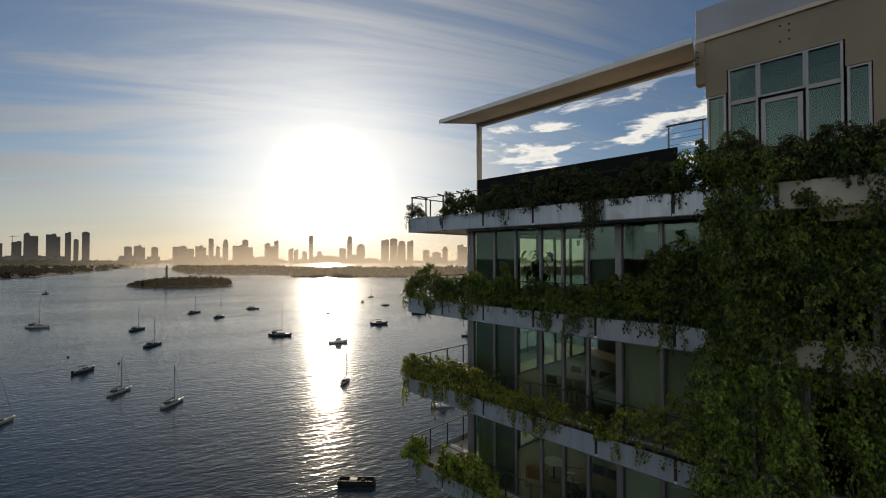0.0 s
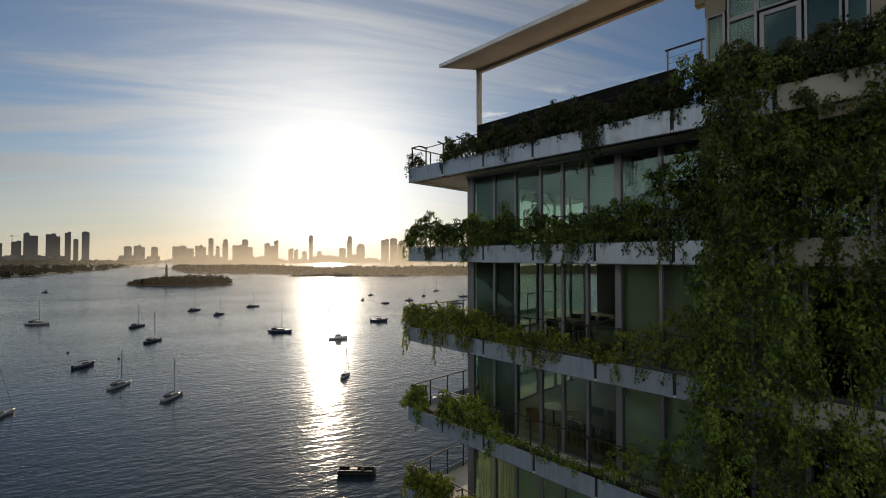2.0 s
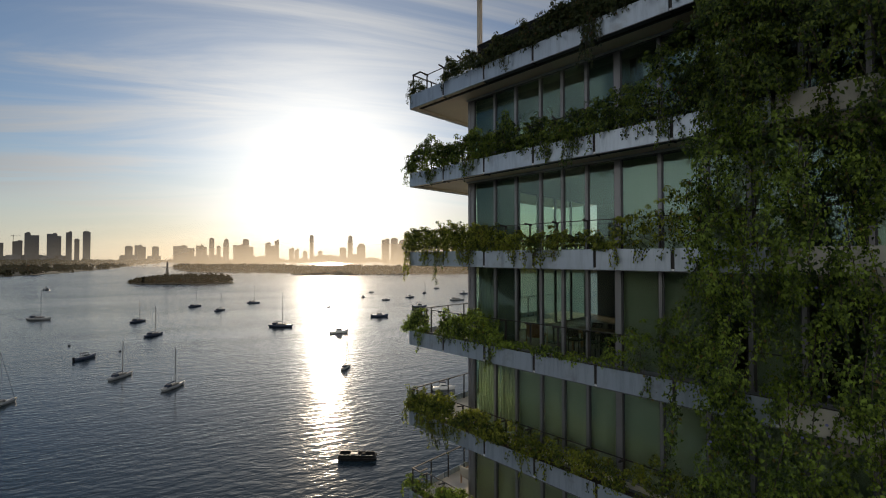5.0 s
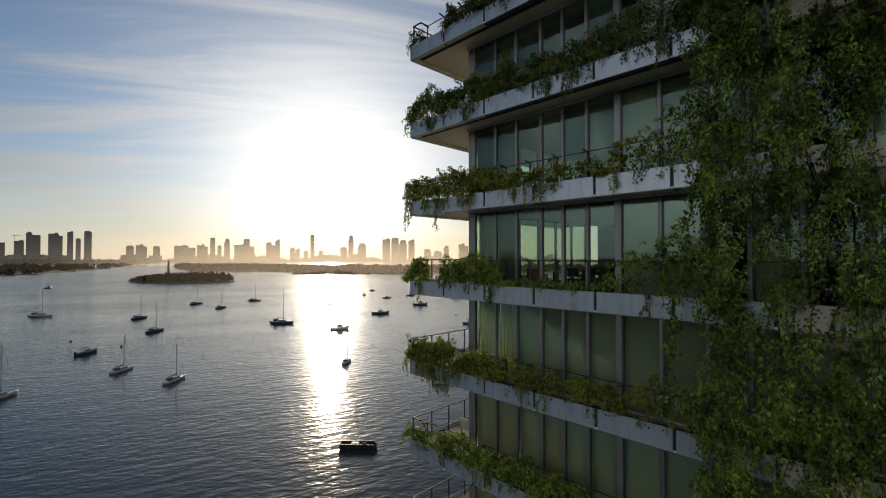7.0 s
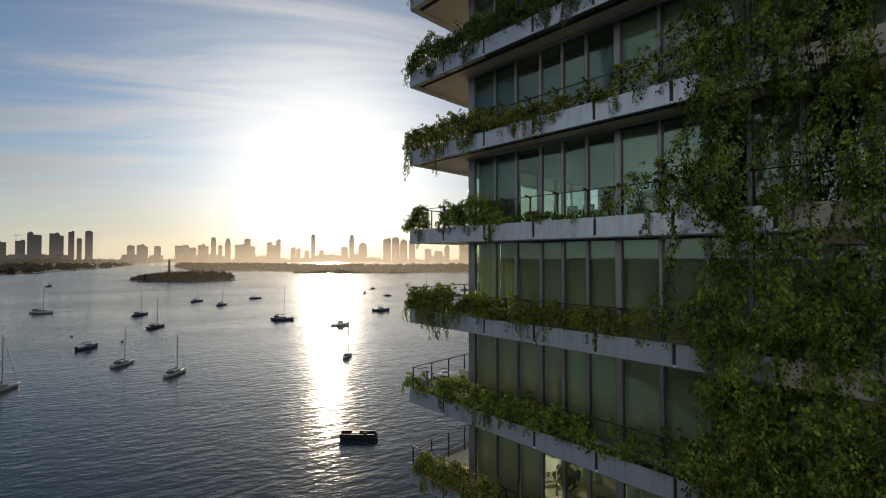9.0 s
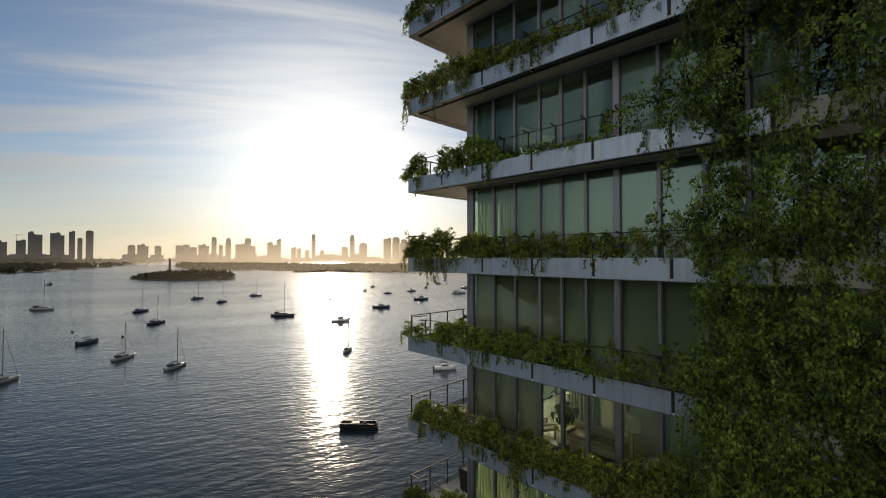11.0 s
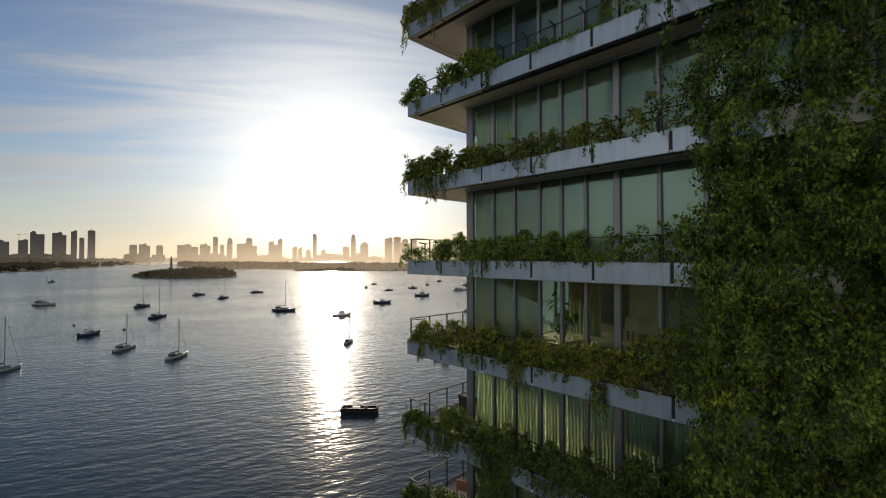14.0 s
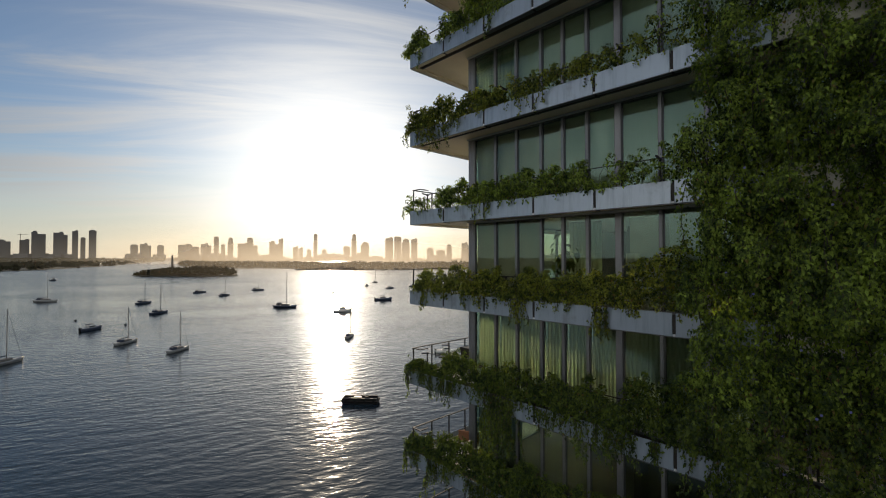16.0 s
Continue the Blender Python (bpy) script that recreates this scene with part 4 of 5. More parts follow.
def terrace_fence():
    e = thing("terrace_fence", "black solid fence behind the rooftop hedge", "fence")
    pm = mesh_of("fence_panel", boxes((12.50, 12.54, -1.0, 0.0, 0, 1.55), bevel=0.004), M_BLACK)
    y = 10.9
    while y > 3.9:
        part("fence_panel", pm, None, e).location = (0, y, ROOF_Z)
        y -= 1.004
    e2 = thing("terrace_railing", "steel cable railing beside the penthouse", "railing")
    for y in (4.16, 3.33):
        p = boxes((12.70, 12.74, y - 0.02, y + 0.02, ROOF_Z, 50.95), bevel=0.003)
        part("post", p, M_MAST, e2)
    part("top_rail", boxes((12.69, 12.75, 3.26, 4.22, 50.95, 50.99), bevel=0.005), M_DARK, e2)
    for i in range(6):
        bm = bmesh.new()
        tube(bm, (12.72, 4.14, 49.95 + 0.16 * i), (12.72, 3.35, 49.95 + 0.16 * i), 0.006, 0.006, 4)
        part("cable", bm, M_MAST, e2)


terrace_fence()


# ------------------------------------------------------------------ planting
def fbm(y, z, s, seed):
    return noise.fractal(Vector((y * s, z * s, seed * 7.3)), 1.0, 2.0, 3)


def hedge(k, spans, strings, seed, rise=0.0, mat=None):
    """The planting in one balcony's trough. spans: y from, y to, height over the planter, trailing length, density.
    strings: y, length of single hanging shoots."""
    rng = np.random.default_rng(seed)
    top = base_z(k) + FASCIA
    pos, nrm, drp, siz, paths = [], [], [], [], []
    for hi, lo, tall, trail, dens in spans:
        # rounded mounds of leaves
        for _ in range(int((hi - lo) * 112 * dens * (0.45 + 0.65 * tall))):
            y = rng.uniform(lo, hi)
            edge = min(1.0, (hi - y) / 0.30 + 0.25, (y - lo) / 0.30 + 0.25)
            h = 1.14 * tall * edge * (0.95 + 0.42 * fbm(y, top, 1.3, seed) + 0.34 * fbm(y, top, 4.5, seed + 1)) + rise * max(0.0, (5.6 - y) / 2.3) ** 1.4
            thin = fbm(y, top + 3.0, 2.6, seed + 2)
            if thin < -0.25 and dens < 0.8 and rng.uniform() < 0.7:
                continue
            b = rng.uniform() ** 0.8
            r = rng.uniform(0.08, 0.17) * (1.1 - 0.3 * b)
            c = np.array([X0 + 0.20 + rng.normal() * 0.11 - 0.12 * (1 - b), y, top + 0.02 + max(0.05, h - r) * b])
            for _ in range(rng.integers(18, 34)):
                u = rng.normal(size=3) + np.array([-0.55, 0.0, 0.45])
                u /= np.linalg.norm(u)
                pos.append(c + u * r * np.array([1.0, 1.2, 0.9]) * rng.uniform(0.70, 1.12))
                nrm.append(u + np.array([-0.30, 0.0, 0.40]) + rng.normal(size=3) * 0.35)
                drp.append(u * 0.6 + np.array([-0.2, 0.0, -0.8]) + rng.normal(size=3) * 0.45)
                siz.append(0.034 + 0.050 * rng.uniform() ** 1.3)
        for i in range(int((hi - lo) * 5 * min(1, dens))):
            y = rng.uniform(lo, hi)
            q = [(X0 + 0.22, y, top - 0.10)]
            for j in range(4):
                q.append((q[-1][0] - 0.03 + rng.normal() * 0.05, q[-1][1] + rng.normal() * 0.10, q[-1][2] + tall * 0.22))
            paths.append(q)
        # a few loose shoots that stand over the top
        for i in range(int((hi - lo) * 1.6 * dens)):
            y = rng.uniform(lo, hi)
            p = np.array([X0 + 0.18, y, top + tall * 0.70])
            d = np.array([rng.normal() * 0.4 - 0.1, rng.normal() * 0.6, 1.0])
            d /= np.linalg.norm(d)
            ln = rng.uniform(0.15, 0.38) * (0.6 + 0.5 * tall)
            paths.append([tuple(p), tuple(p + d * ln)])
            for t in np.arange(0.02, ln, 0.04):
                pos.append(p + d * t + rng.normal(size=3) * 0.025)
                nrm.append(rng.normal(size=3) + np.array([-0.4, 0, 0.6]))
                drp.append(rng.normal(size=3) + np.array([0, 0, -0.3]))
                siz.append(rng.uniform(0.05, 0.085))
    # shoots that trail over the planter front, in wisps
    trailing = [(y, ln, 0.035) for y, ln in strings]
    for hi, lo, tall, trail, dens in spans:
        for i in range(int((hi - lo) * dens * (2.0 + 24.0 * trail))):
            y = rng.uniform(lo, hi)
            wisp = 0.35 + 1.3 * fbm(y, top - 5.0, 1.2, seed + 5) + 1.2 * fbm(y, top - 5.0, 4.0, seed + 6)
            if wisp > 0.05:
                trailing.append((y, (0.10 + 1.25 * trail * wisp) * rng.uniform(0.5, 1.1), 0.045))
    for y, ln, wide in trailing:
        p = np.array([X0 - 0.05 - abs(rng.normal()) * 0.05, y, top + 0.04])
        q = [tuple(p)]
        drift = rng.normal() * 0.006
        while p[2] > top - ln:
            p = p + np.array([rng.normal() * 0.010, drift + rng.normal() * 0.018, -0.045])
            q.append(tuple(p))
            for _ in range(rng.integers(1, 4)):
                pos.append(p + rng.normal(size=3) * np.array([0.025, wide, 0.02]))
                nrm.append((-0.9, rng.normal() * 0.8, 0.3 + rng.normal() * 0.3))
                drp.append((rng.normal() * 0.3, rng.normal() * 0.6, -1.0))
                siz.append(rng.uniform(0.038, 0.078))
        paths.append(q[::4] + [q[-1]])
    e = thing("balcony_planting", "green shrubs and trailing vines growing over a balcony planter", "hedge", "balcony plantings", at=(0, 0, 0))
    lv = part("foliage", leaves_mesh("foliage", np.array(pos), np.array(nrm, float), np.array(drp, float), np.array(siz), mat or (M_LEAF2 if seed % 2 else M_LEAF), rng), None, e)
    lv["kind"] = "stuff"
    part("branchwork", stems_mesh("branchwork", paths, 0.007), None, e)["kind"] = "stuff"


def sprays(y_mid, wide, length, count, seed):
    rng = random.Random(seed)
    return [(y_mid + rng.uniform(-wide, wide), length * rng.uniform(0.5, 1.1)) for _ in range(count)]


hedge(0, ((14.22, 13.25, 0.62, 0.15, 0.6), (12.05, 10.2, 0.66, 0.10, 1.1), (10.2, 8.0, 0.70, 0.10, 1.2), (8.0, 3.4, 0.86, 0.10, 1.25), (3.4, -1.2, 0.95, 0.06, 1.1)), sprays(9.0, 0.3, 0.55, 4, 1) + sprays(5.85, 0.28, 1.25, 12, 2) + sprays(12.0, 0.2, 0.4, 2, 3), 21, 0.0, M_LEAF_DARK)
hedge(1, ((14.32, 8.5, 1.06, 0.32, 1.05), (8.5, 3.3, 0.86, 0.34, 1.0)), sprays(13.0, 0.5, 0.8, 3, 4) + sprays(6.3, 0.5, 0.75, 8, 5) + sprays(3.9, 0.3, 0.7, 4, 6), 22, 1.55, M_LEAF_DEEP)
hedge(2, ((14.42, 9.4, 0.88, 0.42, 1.1), (9.4, 5.6, 0.60, 0.30, 0.75), (5.6, 3.3, 0.60, 0.20, 0.6)), sprays(14.15, 0.2, 1.25, 7, 7) + sprays(12.4, 0.15, 1.2, 3, 8) + sprays(8.2, 0.5, 0.7, 6, 9), 23, 1.35)
hedge(3, ((14.35, 13.15, 0.85, 0.35, 1.2), (12.35, 9.3, 1.0, 0.12, 0.95), (9.3, 5.7, 0.28, 0.05, 0.30), (5.7, 3.3, 0.85, 0.10, 0.5)), sprays(9.6, 0.3, 0.8, 5, 10) + sprays(4.3, 0.1, 0.7, 2, 11), 24, 1.3)
hedge(4, ((14.30, 11.6, 0.90, 0.70, 1.3), (11.6, 9.2, 0.86, 0.30, 1.1), (9.2, 5.2, 0.74, 0.26, 0.66), (5.2, 3.3, 0.70, 0.10, 0.32)), sprays(12.2, 0.5, 1.05, 6, 12) + sprays(8.0, 0.8, 0.6, 6, 13), 25, 0.5)
hedge(5, ((14.45, 12.9, 0.55, 0.12, 0.60), (12.6, 6.0, 0.82, 0.16, 0.95), (5.7, 3.4, 0.75, 0.05, 0.45)), sprays(10.2, 0.5, 0.6, 4, 14) + sprays(14.35, 0.1, 0.4, 2, 15), 26, 0.5)
hedge(6, ((13.75, 9.0, 0.80, 0.22, 1.1), (9.0, 3.3, 0.84, 0.14, 1.15)), sprays(13.2, 0.3, 0.8, 6, 16) + sprays(8.4, 0.25, 0.75, 10, 17) + sprays(5.6, 0.3, 0.85, 12, 18), 27, 1.2)
hedge(7, ((14.3, 12.6, 0.48, 0.75, 1.2), (12.3, 10.3, 0.88, 0.45, 1.1), (10.3, 8.6, 0.85, 1.0, 1.3), (8.6, 3.3, 0.92, 0.55, 1.15)), sprays(9.3, 0.6, 2.1, 44, 19) + sprays(5.6, 0.9, 1.1, 14, 20) + sprays(12.0, 0.4, 1.0, 8, 21), 28, 0.8, M_LEAF_DEEP)
hedge(8, ((14.3, 12.7, 0.62, 1.0, 1.5), (12.5, 3.3, 1.0, 0.65, 1.25)), sprays(9.4, 0.8, 1.8, 24, 22) + sprays(6.0, 1.5, 1.2, 20, 23), 29, 0.8, M_LEAF_DEEP)
hedge(9, ((14.2, 3.3, 0.55, 0.45, 1.0),), sprays(9.0, 2.0, 1.1, 14, 24), 30, 0.5)


def vine_curtain(name, label, z1, z0, y1, y0, count, seed, holes, left, strands, mat=None):
    """A hanging mass of vines before the balconies: a leafy sheet with bulges, and strands that hang in front of it.
    holes: how far the growth thins out (bigger: more gaps); left: far edge by height."""
    rng = np.random.default_rng(seed)
    pos, nrm, drp, siz, paths = [], [], [], [], []

    def shape(y, z):
        return 0.20 + 0.50 * fbm(y, z * 0.7, 1.0, seed + 8) + 0.55 * fbm(y * 1.2, z * 0.6, 2.3, seed + 9)

    tries = 0
    while len(pos) < count and tries < count * 6:
        tries += 1
        y, z = rng.uniform(y0, y1), rng.uniform(z0, z1)
        lim = left(z) + 0.22 * fbm(z, 3.0, 2.2, seed) + 0.10 * fbm(z, 9.0, 6.0, seed)
        if y > lim:
            continue
        dens = fbm(y, z * 0.75, 0.85, seed + 3) + 0.55 * fbm(y * 1.5, z * 0.5, 2.4, seed + 4)
        strand = 0.42 if y > 2.35 else 0.0
        if dens + strand < holes(y, z) + rng.normal() * 0.08:
            continue
        x = X0 - 0.02 - max(-0.12, shape(y, z)) * 1.5 + rng.uniform() ** 1.3 * 0.42 - 0.20 * rng.uniform() ** 3
        r = rng.uniform(0.07, 0.19)
        for _ in range(rng.integers(8, 22)):
            u = rng.normal(size=3) + np.array([-0.75, 0.0, 0.20])
            u /= np.linalg.norm(u)
            pos.append((x + u[0] * r * 0.9, y + u[1] * r, z + u[2] * r * 1.15))
            nrm.append((-0.55 + u[0] * 0.5 + rng.normal() * 0.30, u[1] * 0.7 + rng.normal() * 0.30, 0.45 + u[2] * 0.6 + rng.normal() * 0.30))
            drp.append((u[0] * 0.3 + rng.normal() * 0.2, u[1] * 0.5 + rng.normal() * 0.4, -1.0))
            siz.append(0.034 + 0.058 * rng.uniform() ** 1.4)
    for i in range(strands):
        z = rng.uniform(z0 + (z1 - z0) * 0.25, z1)
        y = rng.uniform(y0, min(y1, left(z)) + 0.12)
        end = max(z0 - 0.4, z - rng.uniform(0.8, 4.5))
        drift = rng.normal() * 0.004
        thick = rng.uniform(0.045, 0.11)
        q = []
        while z > end:
            z -= 0.023
            y += drift + rng.normal() * 0.007
            x = X0 - 0.10 - max(-0.05, shape(y, z)) * 1.45
            q.append((x, y, z))
            for _ in range(2 if rng.uniform() < 0.6 else 1):
                o = rng.normal(size=3) * thick
                pos.append((x + o[0] * 0.7 - 0.02, y + o[1], z + o[2] * 0.6))
                nrm.append((-0.9 + rng.normal() * 0.4, rng.normal() * 0.6, 0.5 + rng.normal() * 0.45))
                drp.append((rng.normal() * 0.25, rng.normal() * 0.55, -1.0))
                siz.append(0.036 + 0.062 * rng.uniform() ** 1.3)
        if len(q) > 12:
            paths.append(q[::10] + [q[-1]])
    e = thing(name, label, "vines", "hanging vines")
    lv = part("foliage", leaves_mesh("foliage", np.array(pos), np.array(nrm, float), np.array(drp, float), np.array(siz), mat or M_LEAF, rng), None, e)
    lv["kind"] = "stuff"
    part("branchwork", stems_mesh("branchwork", paths, 0.010), None, e)["kind"] = "stuff"
    if z0 < 37:
        bm = bmesh.new()
        for i in range(34):
            y, z = rng.uniform(y0, 3.0), rng.uniform(z0, min(z1, 42.5))
            bmesh.ops.create_cone(bm, cap_ends=True, segments=6, radius1=0.01, radius2=0.028, depth=0.03,
                                  matrix=Matrix.Translation((X0 - 0.36, y, z)) @ pose(0, 0, 0, 0, -80, rng.uniform(0, 30)))
        part("blossom", bm, M_FLOWER, e, "small blue flowers")["kind"] = "stuff"


def far_edge(z):
    """The curtain's far edge swells over each planter."""
    f = ((z - TOP) / STOREY) % 1.0
    return 3.02 + 0.45 * max(0.0, 1 - abs(f - 0.36) / 0.26)


def gaps_high(y, z):
    f = ((z - TOP) / STOREY) % 1.0
    if f < 0.175 and y < 1.8:                     # planter front of the roof terrace
        return 0.24
    if 45.75 < z < 46.5 and y < 0.9:              # shade under the growth
        return 0.15
    return -0.40


def gaps_mid(y, z):
    """Open stretches between three hanging columns of growth, and bare planter fronts."""
    f = ((z - TOP) / STOREY) % 1.0
    thin = -0.13 + 0.45 * math.exp(-((y - 1.92) / 0.22) ** 2) + 0.40 * math.exp(-((y - 0.97) / 0.20) ** 2)
    if f < 0.175 and y < 2.1:
        thin += 0.26
    return thin - (0.38 if z < 37.2 else 0.22 if z > 43.6 else 0.0)


def gaps_low(y, z):
    if ((y - 3.38) / 0.40) ** 2 + ((z - 28.2) / 0.50) ** 2 < 1:       # a round opening beside the last strand
        return 9.0
    if ((y - 1.48) / 0.36) ** 2 + ((z - 28.85) / 0.26) ** 2 < 1:      # bare planter front between the vines
        return 9.0
    if ((y - 1.46) / 0.20) ** 2 + ((z - 35.45) / 0.27) ** 2 < 1:
        return 9.0
    if 23.6 < z < 25.85 and y > 2.95:
        return 9.0
    return -0.42 if z > 33.0 else -0.55


def low_edge(z):
    return far_edge(z) + (0.35 if 27.5 < z < 28.7 else 0.0)


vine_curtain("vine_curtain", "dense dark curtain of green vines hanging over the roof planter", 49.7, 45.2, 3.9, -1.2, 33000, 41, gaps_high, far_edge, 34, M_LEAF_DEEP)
vine_curtain("vine_curtain", "open curtain of green vines with gaps over the balcony fronts", 45.2, 36.2, 3.9, -1.2, 38000, 42, gaps_mid, far_edge, 64, M_LEAF_MID)
vine_curtain("vine_curtain", "thick leafy curtain of green vines with scattered blue flowers", 36.2, 27.3, 3.9, -1.2, 82000, 43, gaps_low, low_edge, 95)
# same vines further down, with the dense shade put into the leaf colour
vine_curtain("vine_curtain", "dense vines with blue flowers over the lower balconies, leaves darkened for shade", 27.6, 21.5, 3.9, -1.2, 46000, 44, gaps_low, low_edge, 70, M_LEAF_DEEP)


# ------------------------------------------------------------------ rooms
def curtain(k, y1, y0, pleat, mat, label, gap=0.30):
    """A curtain or blind from ceiling to floor, just inside the glass."""
    bm = bmesh.new()
    h = WALL_H - 0.10
    n = max(4, int((y1 - y0) / 0.03)) if pleat else 6
    rows = []
    for i in range(n + 1):
        y = y0 + (y1 - y0) * i / n
        x = pleat * math.sin(i * 0.03 / 0.13 * 2 * math.pi + 0.6 * math.sin(i * 0.37)) if pleat else 0.0
        rows.append((bm.verts.new((x, y, 0.03)), bm.verts.new((x * 0.8, y, h))))
    for (a, b), (c, d) in zip(rows[:-1], rows[1:]):
        bm.faces.new((a, c, d, b))
    bm.normal_update()
    bmesh.ops.solidify(bm, geom=bm.faces[:], thickness=0.006)
    e = thing("curtain" if pleat else "roller_blind", label, "curtain", "apartment curtains", (XW + gap, 0, base_z(k) + SILL))
    part("cloth", bm, mat, e)
    bm = bmesh.new()
    tube(bm, (0, y0, h + 0.02), (0, y1, h + 0.02), 0.025, 0.025, 6)
    part("rod", bm, M_ALU, e)


def drape(k, first, last, pleat=0.035, mat=None, label="pale pleated sheer curtain drawn behind the glass"):
    for b in range(first, last + 1):
        curtain(k, EDGES[b] - 0.02, EDGES[b + 1] + 0.02, pleat, mat or M_CURTAIN, label, 0.30 if pleat else 0.17)


BLIND = "pale roller blind lowered behind the glass"
DULL = "dull grey opaque roller blind lowered behind the glass"
drape(1, 0, 1, 0.0, M_BLACKOUT, DULL)
drape(2, 0, 1, 0.0, M_BLACKOUT, DULL)
drape(3, 0, 0, 0.03)
drape(3, 1, 1, 0.0, M_BLACKOUT, DULL)
drape(1, 5, 5, 0.0, M_BLACKOUT, DULL)
drape(2, 6, 8, 0.0, M_BLIND, BLIND)
drape(3, 6, 7, 0.0, M_BLIND, BLIND)
drape(1, 8, 8, 0.0, M_BLIND, BLIND)
# no blinds known in these bays: pale cloth added to brighten black panes
for k in (2, 3):
    drape(k, 9, 9, 0.0, M_BLIND, BLIND)
    drape(k, 11, 11, 0.0, M_BLIND, BLIND)
drape(4, 0, 1, 0.03)
drape(4, 2, 11, 0.0, M_BLIND, BLIND)
drape(5, 0, 3, 0.0, M_SCREEN, "warm grey roller blind lowered behind the glass")
drape(5, 4, 11, 0.0, M_BLIND, BLIND)
drape(6, 0, 2, 0.0, M_SCREEN, "warm grey roller blind lowered behind the glass")
curtain(6, 8.7, 7.4, 0.05, M_CURTAIN, "pale pleated curtain hanging across the living room", 2.45)
drape(6, 7, 8, 0.0, M_BLIND, BLIND)
drape(7, 0, 8, 0.04, M_PLEATED)
drape(8, 0, 1, 0.03)
drape(9, 0, 6, 0.03)


def house_plant(x, y, z, seed):
    rng = np.random.default_rng(seed)
    e = thing("potted_plant", "tall broad-leaved plant in a dark pot beside the window", "plant", "potted plants", (x, y, z))
    bm = bmesh.new()
    bmesh.ops.create_cone(bm, cap_ends=True, segments=16, radius1=0.17, radius2=0.23, depth=0.42, matrix=Matrix.Translation((0, 0, 0.21)))
    part("pot", bm, M_TROUGH, e, smooth=False)
    bm = bmesh.new()
    tube(bm, (0, 0, 0.38), (0.03, 0.05, 1.2), 0.022, 0.016, 6)
    tube(bm, (0.03, 0.05, 1.2), (-0.05, 0.12, 1.9), 0.016, 0.008, 6)
    tube(bm, (0.03, 0.05, 1.1), (0.10, -0.14, 1.7), 0.014, 0.007, 6)
    part("trunk", bm, M_STEM, e)
    k = 46
    u = rng.normal(size=(k, 3))
    p = np.array([0.0, 0.0, 1.5]) + u * np.array([0.14, 0.20, 0.33])
    part("foliage", leaves_mesh("foliage", p, u + np.array([0, 0, 0.8]), u + np.array([0, 0, -0.3]), rng.uniform(0.20, 0.38, k), M_LEAF_DARK, rng), None, e)


def sofa(x, y, z, turn):
    e = thing("sofa", "low beige fabric sofa with loose cushions", "sofa", "sofas", (x, y, z), turn=turn)
    part("base", boxes((-0.45, 0.45, -1.05, 1.05, 0.12, 0.40), bevel=0.03), M_FABRIC, e)
    part("backrest", boxes((0.25, 0.47, -1.05, 1.05, 0.40, 0.80), bevel=0.05), M_FABRIC, e)
    for s in (-1, 1):
        part("armrest", boxes((-0.45, 0.25, s * 0.98 - 0.10, s * 0.98 + 0.10, 0.40, 0.60), bevel=0.03), M_FABRIC, e)
        part("seat_cushion", boxes((-0.43, 0.24, s * 0.44 - 0.42, s * 0.44 + 0.42, 0.40, 0.54), bevel=0.045), M_FABRIC, e)
        for t in (-1, 1):
            part("leg", boxes((t * 0.38 - 0.03, t * 0.38 + 0.03, s * 0.95 - 0.03, s * 0.95 + 0.03, 0, 0.125)), M_WOOD, e)


def floor_lamp(x, y, z):
    e = thing("floor_lamp", "slim floor lamp with pale drum shade", "lamp", "", (x, y, z))
    bm = bmesh.new()
    bmesh.ops.create_cone(bm, cap_ends=True, segments=20, radius1=0.16, radius2=0.15, depth=0.03, matrix=Matrix.Translation((0, 0, 0.015)))
    part("base", bm, M_DARK, e)
    bm = bmesh.new()
    tube(bm, (0, 0, 0.03), (0, 0, 1.45), 0.014, 0.014, 8)
    part("stem", bm, M_DARK, e)
    bm = bmesh.new()
    tube(bm, (0, 0, 1.35), (0, 0, 1.75), 0.24, 0.21, 20, False)
    part("shade", bm, M_SHADE, e)


def dining_set(x, y, z):
    e = thing("dining_table", "dark wooden dining table near the glass", "table", "", (x, y, z))
    part("tabletop", boxes((-0.45, 0.45, -1.0, 1.0, 0.71, 0.75), bevel=0.01), M_WOOD, e)
    for s in (-1, 1):
        for t in (-1, 1):
            part("leg", boxes((s * 0.38 - 0.03, s * 0.38 + 0.03, t * 0.9 - 0.03, t * 0.9 + 0.03, 0, 0.71)), M_WOOD, e)
    for s in (-1, 1):
        for j in (-0.6, 0.0, 0.6):
            chair(x + s * 0.68, y + j, z, 0 if s > 0 else 180, M_DARK, "dark dining chair with a slim metal frame", "dining chairs")


def chair(x, y, z, turn, mat, label, group):
    e = thing("chair", label, "chair", group, (x, y, z), turn=turn)
    part("seat", boxes((-0.23, 0.22, -0.22, 0.22, 0.43, 0.47), bevel=0.01), mat, e)
    bm = bmesh.new()
    vs = box(bm, 0.19, 0.22, -0.21, 0.21, 0.56, 0.86)
    for v in vs:
        v.co.x += (v.co.z - 0.5) * 0.15
    part("backrest", bm, mat, e)
    leg = boxes((-0.015, 0.015, -0.015, 0.015, 0, 0.435))
    lm = mesh_of("leg", leg, M_DARK)
    for s in (-1, 1):
        for t in (-1, 1):
            part("leg", lm, None, e).location = (s * 0.19, t * 0.19, 0)
        part("back_post", boxes((0.19, 0.22, s * 0.19 - 0.012, s * 0.19 + 0.012, 0.46, 0.62)), M_DARK, e)


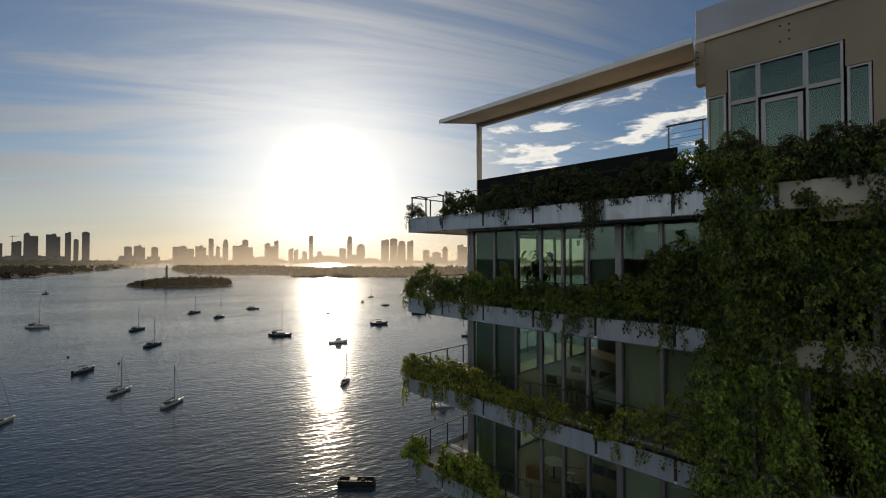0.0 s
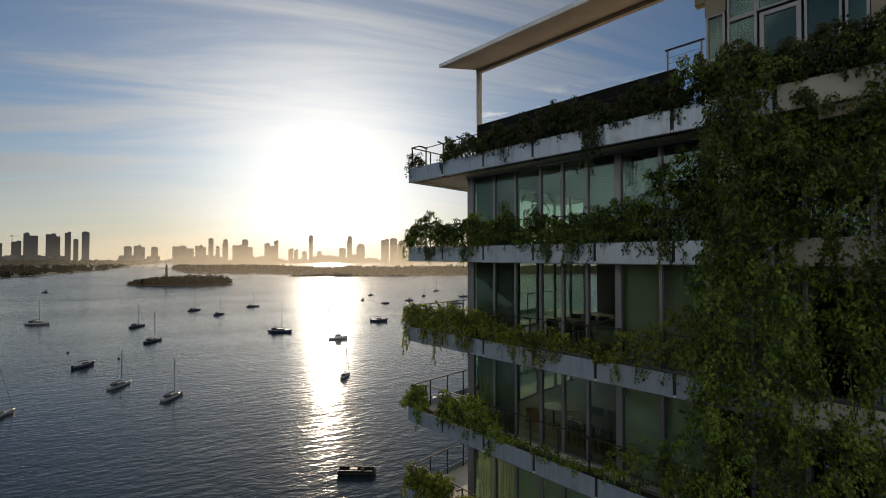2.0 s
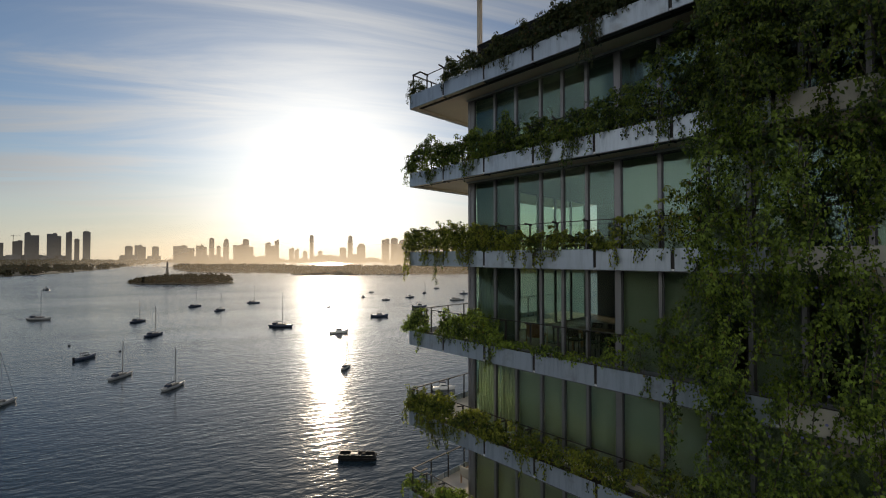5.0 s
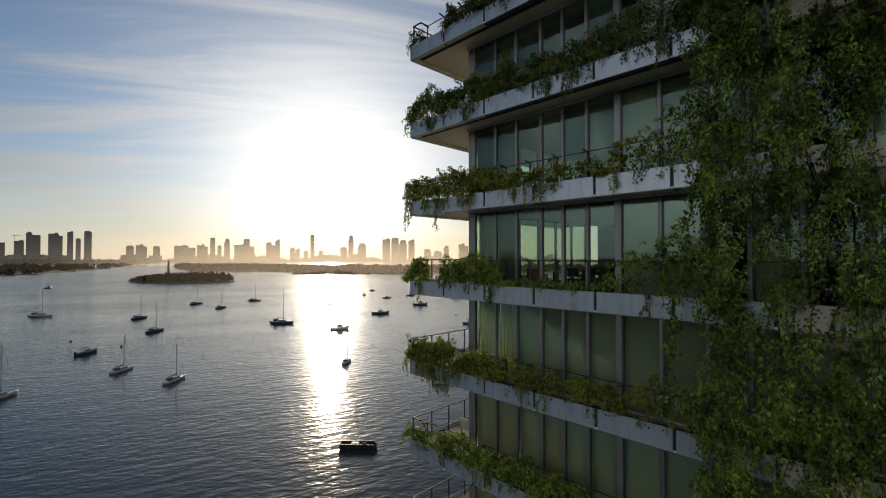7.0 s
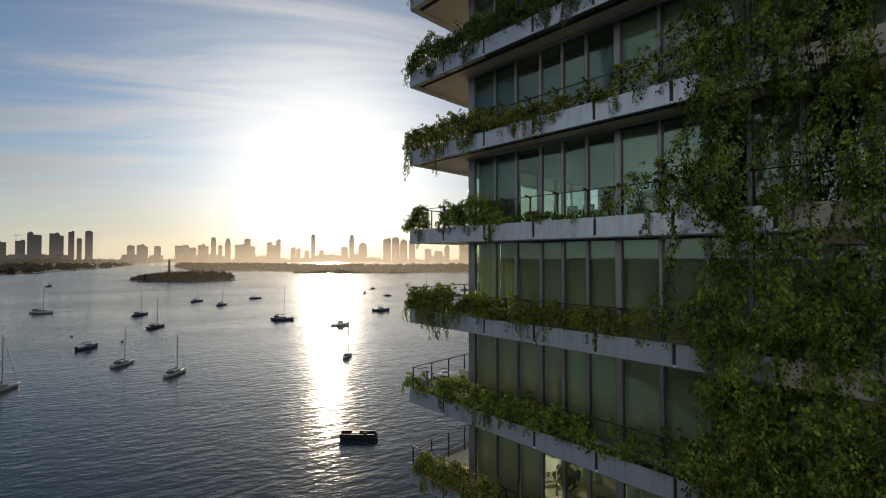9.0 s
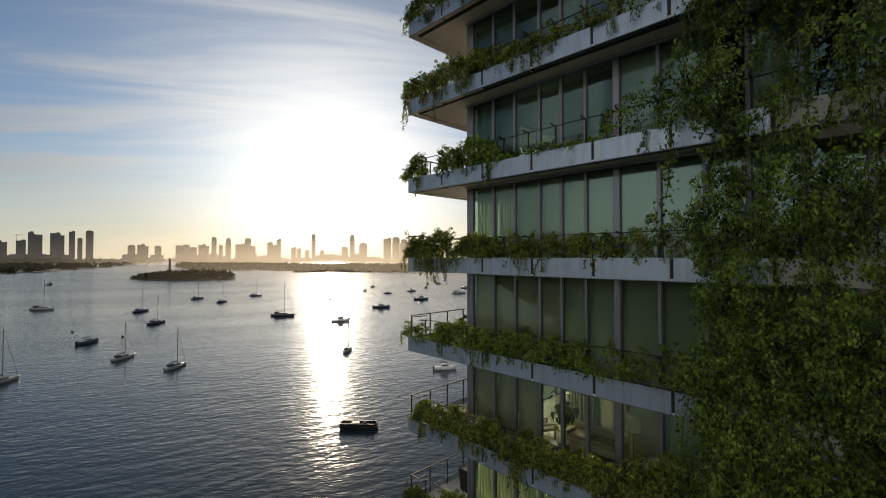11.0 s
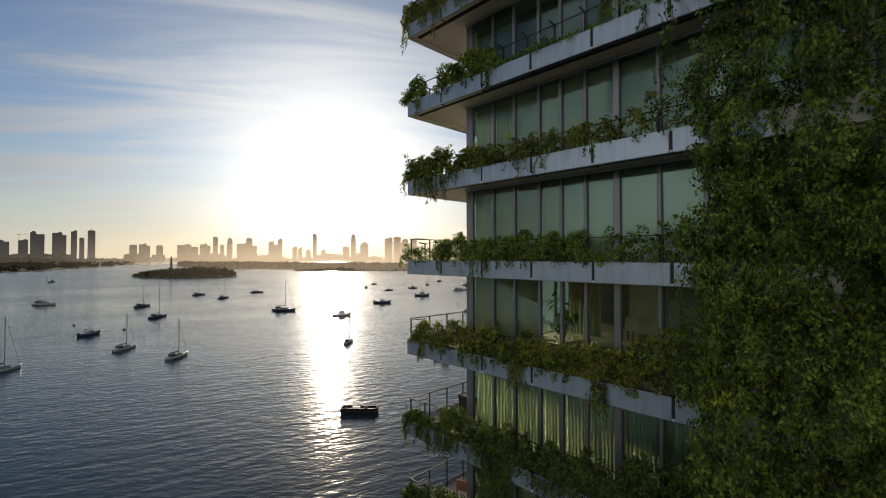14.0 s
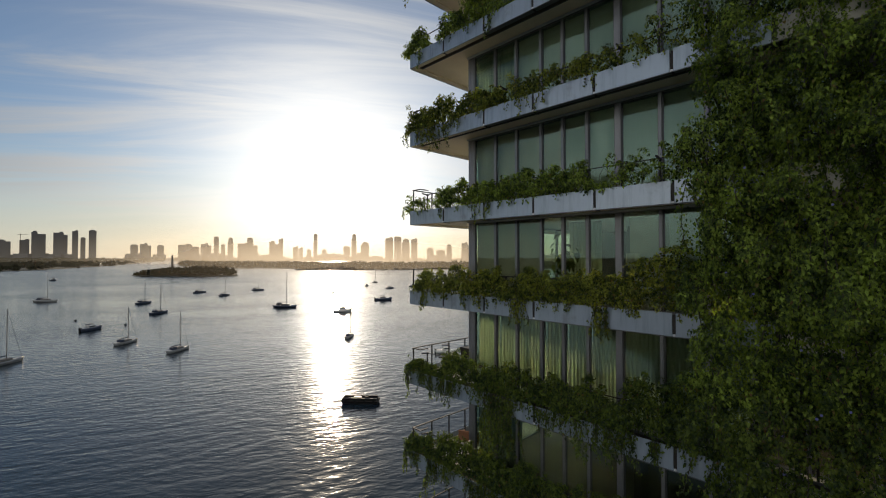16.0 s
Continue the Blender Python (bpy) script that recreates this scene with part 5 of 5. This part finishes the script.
def armchair(x, y, z, turn, mat, label):
    e = thing("lounge_chair", label, "chair", "terrace chairs", (x, y, z), turn=turn)
    part("seat", boxes((-0.32, 0.30, -0.30, 0.30, 0.28, 0.40), bevel=0.03), mat, e)
    bm = bmesh.new()
    vs = box(bm, 0.24, 0.36, -0.30, 0.30, 0.38, 0.82, bevel=0.03)
    for v in bm.verts:
        v.co.x += (v.co.z - 0.38) * 0.25
    part("backrest", bm, mat, e)
    for s in (-1, 1):
        part("armrest", boxes((-0.32, 0.34, s * 0.33 - 0.03, s * 0.33 + 0.03, 0.54, 0.58), bevel=0.01), M_WOOD, e)
        for t in (-0.28, 0.28):
            part("leg", boxes((t - 0.025, t + 0.025, s * 0.33 - 0.025, s * 0.33 + 0.025, 0, 0.545)), M_WOOD, e)


def side_table(x, y, z):
    e = thing("terrace_table", "round pale terrace table beside the chairs", "table", "", (x, y, z))
    bm = bmesh.new()
    bmesh.ops.create_cone(bm, cap_ends=True, segments=24, radius1=0.42, radius2=0.42, depth=0.03, matrix=Matrix.Translation((0, 0, 0.70)))
    part("tabletop", bm, M_WHITE, e)
    bm = bmesh.new()
    tube(bm, (0, 0, 0.02), (0, 0, 0.69), 0.04, 0.04, 8)
    part("pedestal", bm, M_DARK, e)
    bm = bmesh.new()
    bmesh.ops.create_cone(bm, cap_ends=True, segments=20, radius1=0.26, radius2=0.24, depth=0.03, matrix=Matrix.Translation((0, 0, 0.015)))
    part("foot", bm, M_DARK, e)


def planter_box(x, y, z):
    e = thing("planter_pot", "tall dark planter pot on the terrace", "planter", "", (x, y, z))
    bm = bmesh.new()
    vs = box(bm, -0.26, 0.26, -0.26, 0.26, 0, 0.95)
    for v in vs:
        if v.co.z < 0.1:
            v.co.x *= 0.75
            v.co.y *= 0.75
    part("pot", bm, M_DARK, e)
    part("rim", boxes((-0.28, 0.28, -0.28, 0.28, 0.93, 0.98), bevel=0.01), M_DARK, e)


def room_z(k):
    return base_z(k) + SILL + 0.025


def deck_z(k):
    return base_z(k) + SILL + 0.03


house_plant(13.75, 9.0, room_z(1), 51)
house_plant(13.80, 8.0, room_z(6), 52)
sofa(14.75, 7.3, room_z(6), 0)
sofa(15.8, 7.0, room_z(2), 90)
floor_lamp(14.2, 5.75, room_z(6))
dining_set(14.6, 7.0, room_z(3))
sofa(15.5, 8.5, room_z(1), 180)
WICKER = "white-cushioned terrace lounge chair with teak arms"
armchair(13.7, 12.9, deck_z(2), 200, M_WHITE, WICKER)
side_table(13.0, 12.7, deck_z(2))
armchair(13.4, 12.5, deck_z(3), 180, M_WHITE, WICKER)
armchair(14.3, 12.9, deck_z(5), 180, M_FABRIC, WICKER)
planter_box(14.2, 13.0, deck_z(7))
armchair(14.1, 12.9, deck_z(8), 200, M_TERRA, "orange-brown wooden terrace chair")
armchair(14.2, 9.4, room_z(3), 200, M_TERRA, "orange-brown upholstered chair beside the window")
armchair(15.0, 8.3, room_z(3), 120, M_WHITE, "white upholstered chair in the dining room")
side_table(14.9, 9.1, room_z(3))
floor_lamp(14.0, 5.9, room_z(3))
house_plant(14.1, 4.9, room_z(3), 53)
sofa(15.6, 8.6, room_z(4), 30)
house_plant(13.9, 10.6, room_z(2), 54)
side_table(13.75, 4.95, room_z(6))
armchair(14.6, 9.3, room_z(6), 150, M_FABRIC, "beige fabric armchair beside the sofa")
dining_set(15.2, 8.2, room_z(2))
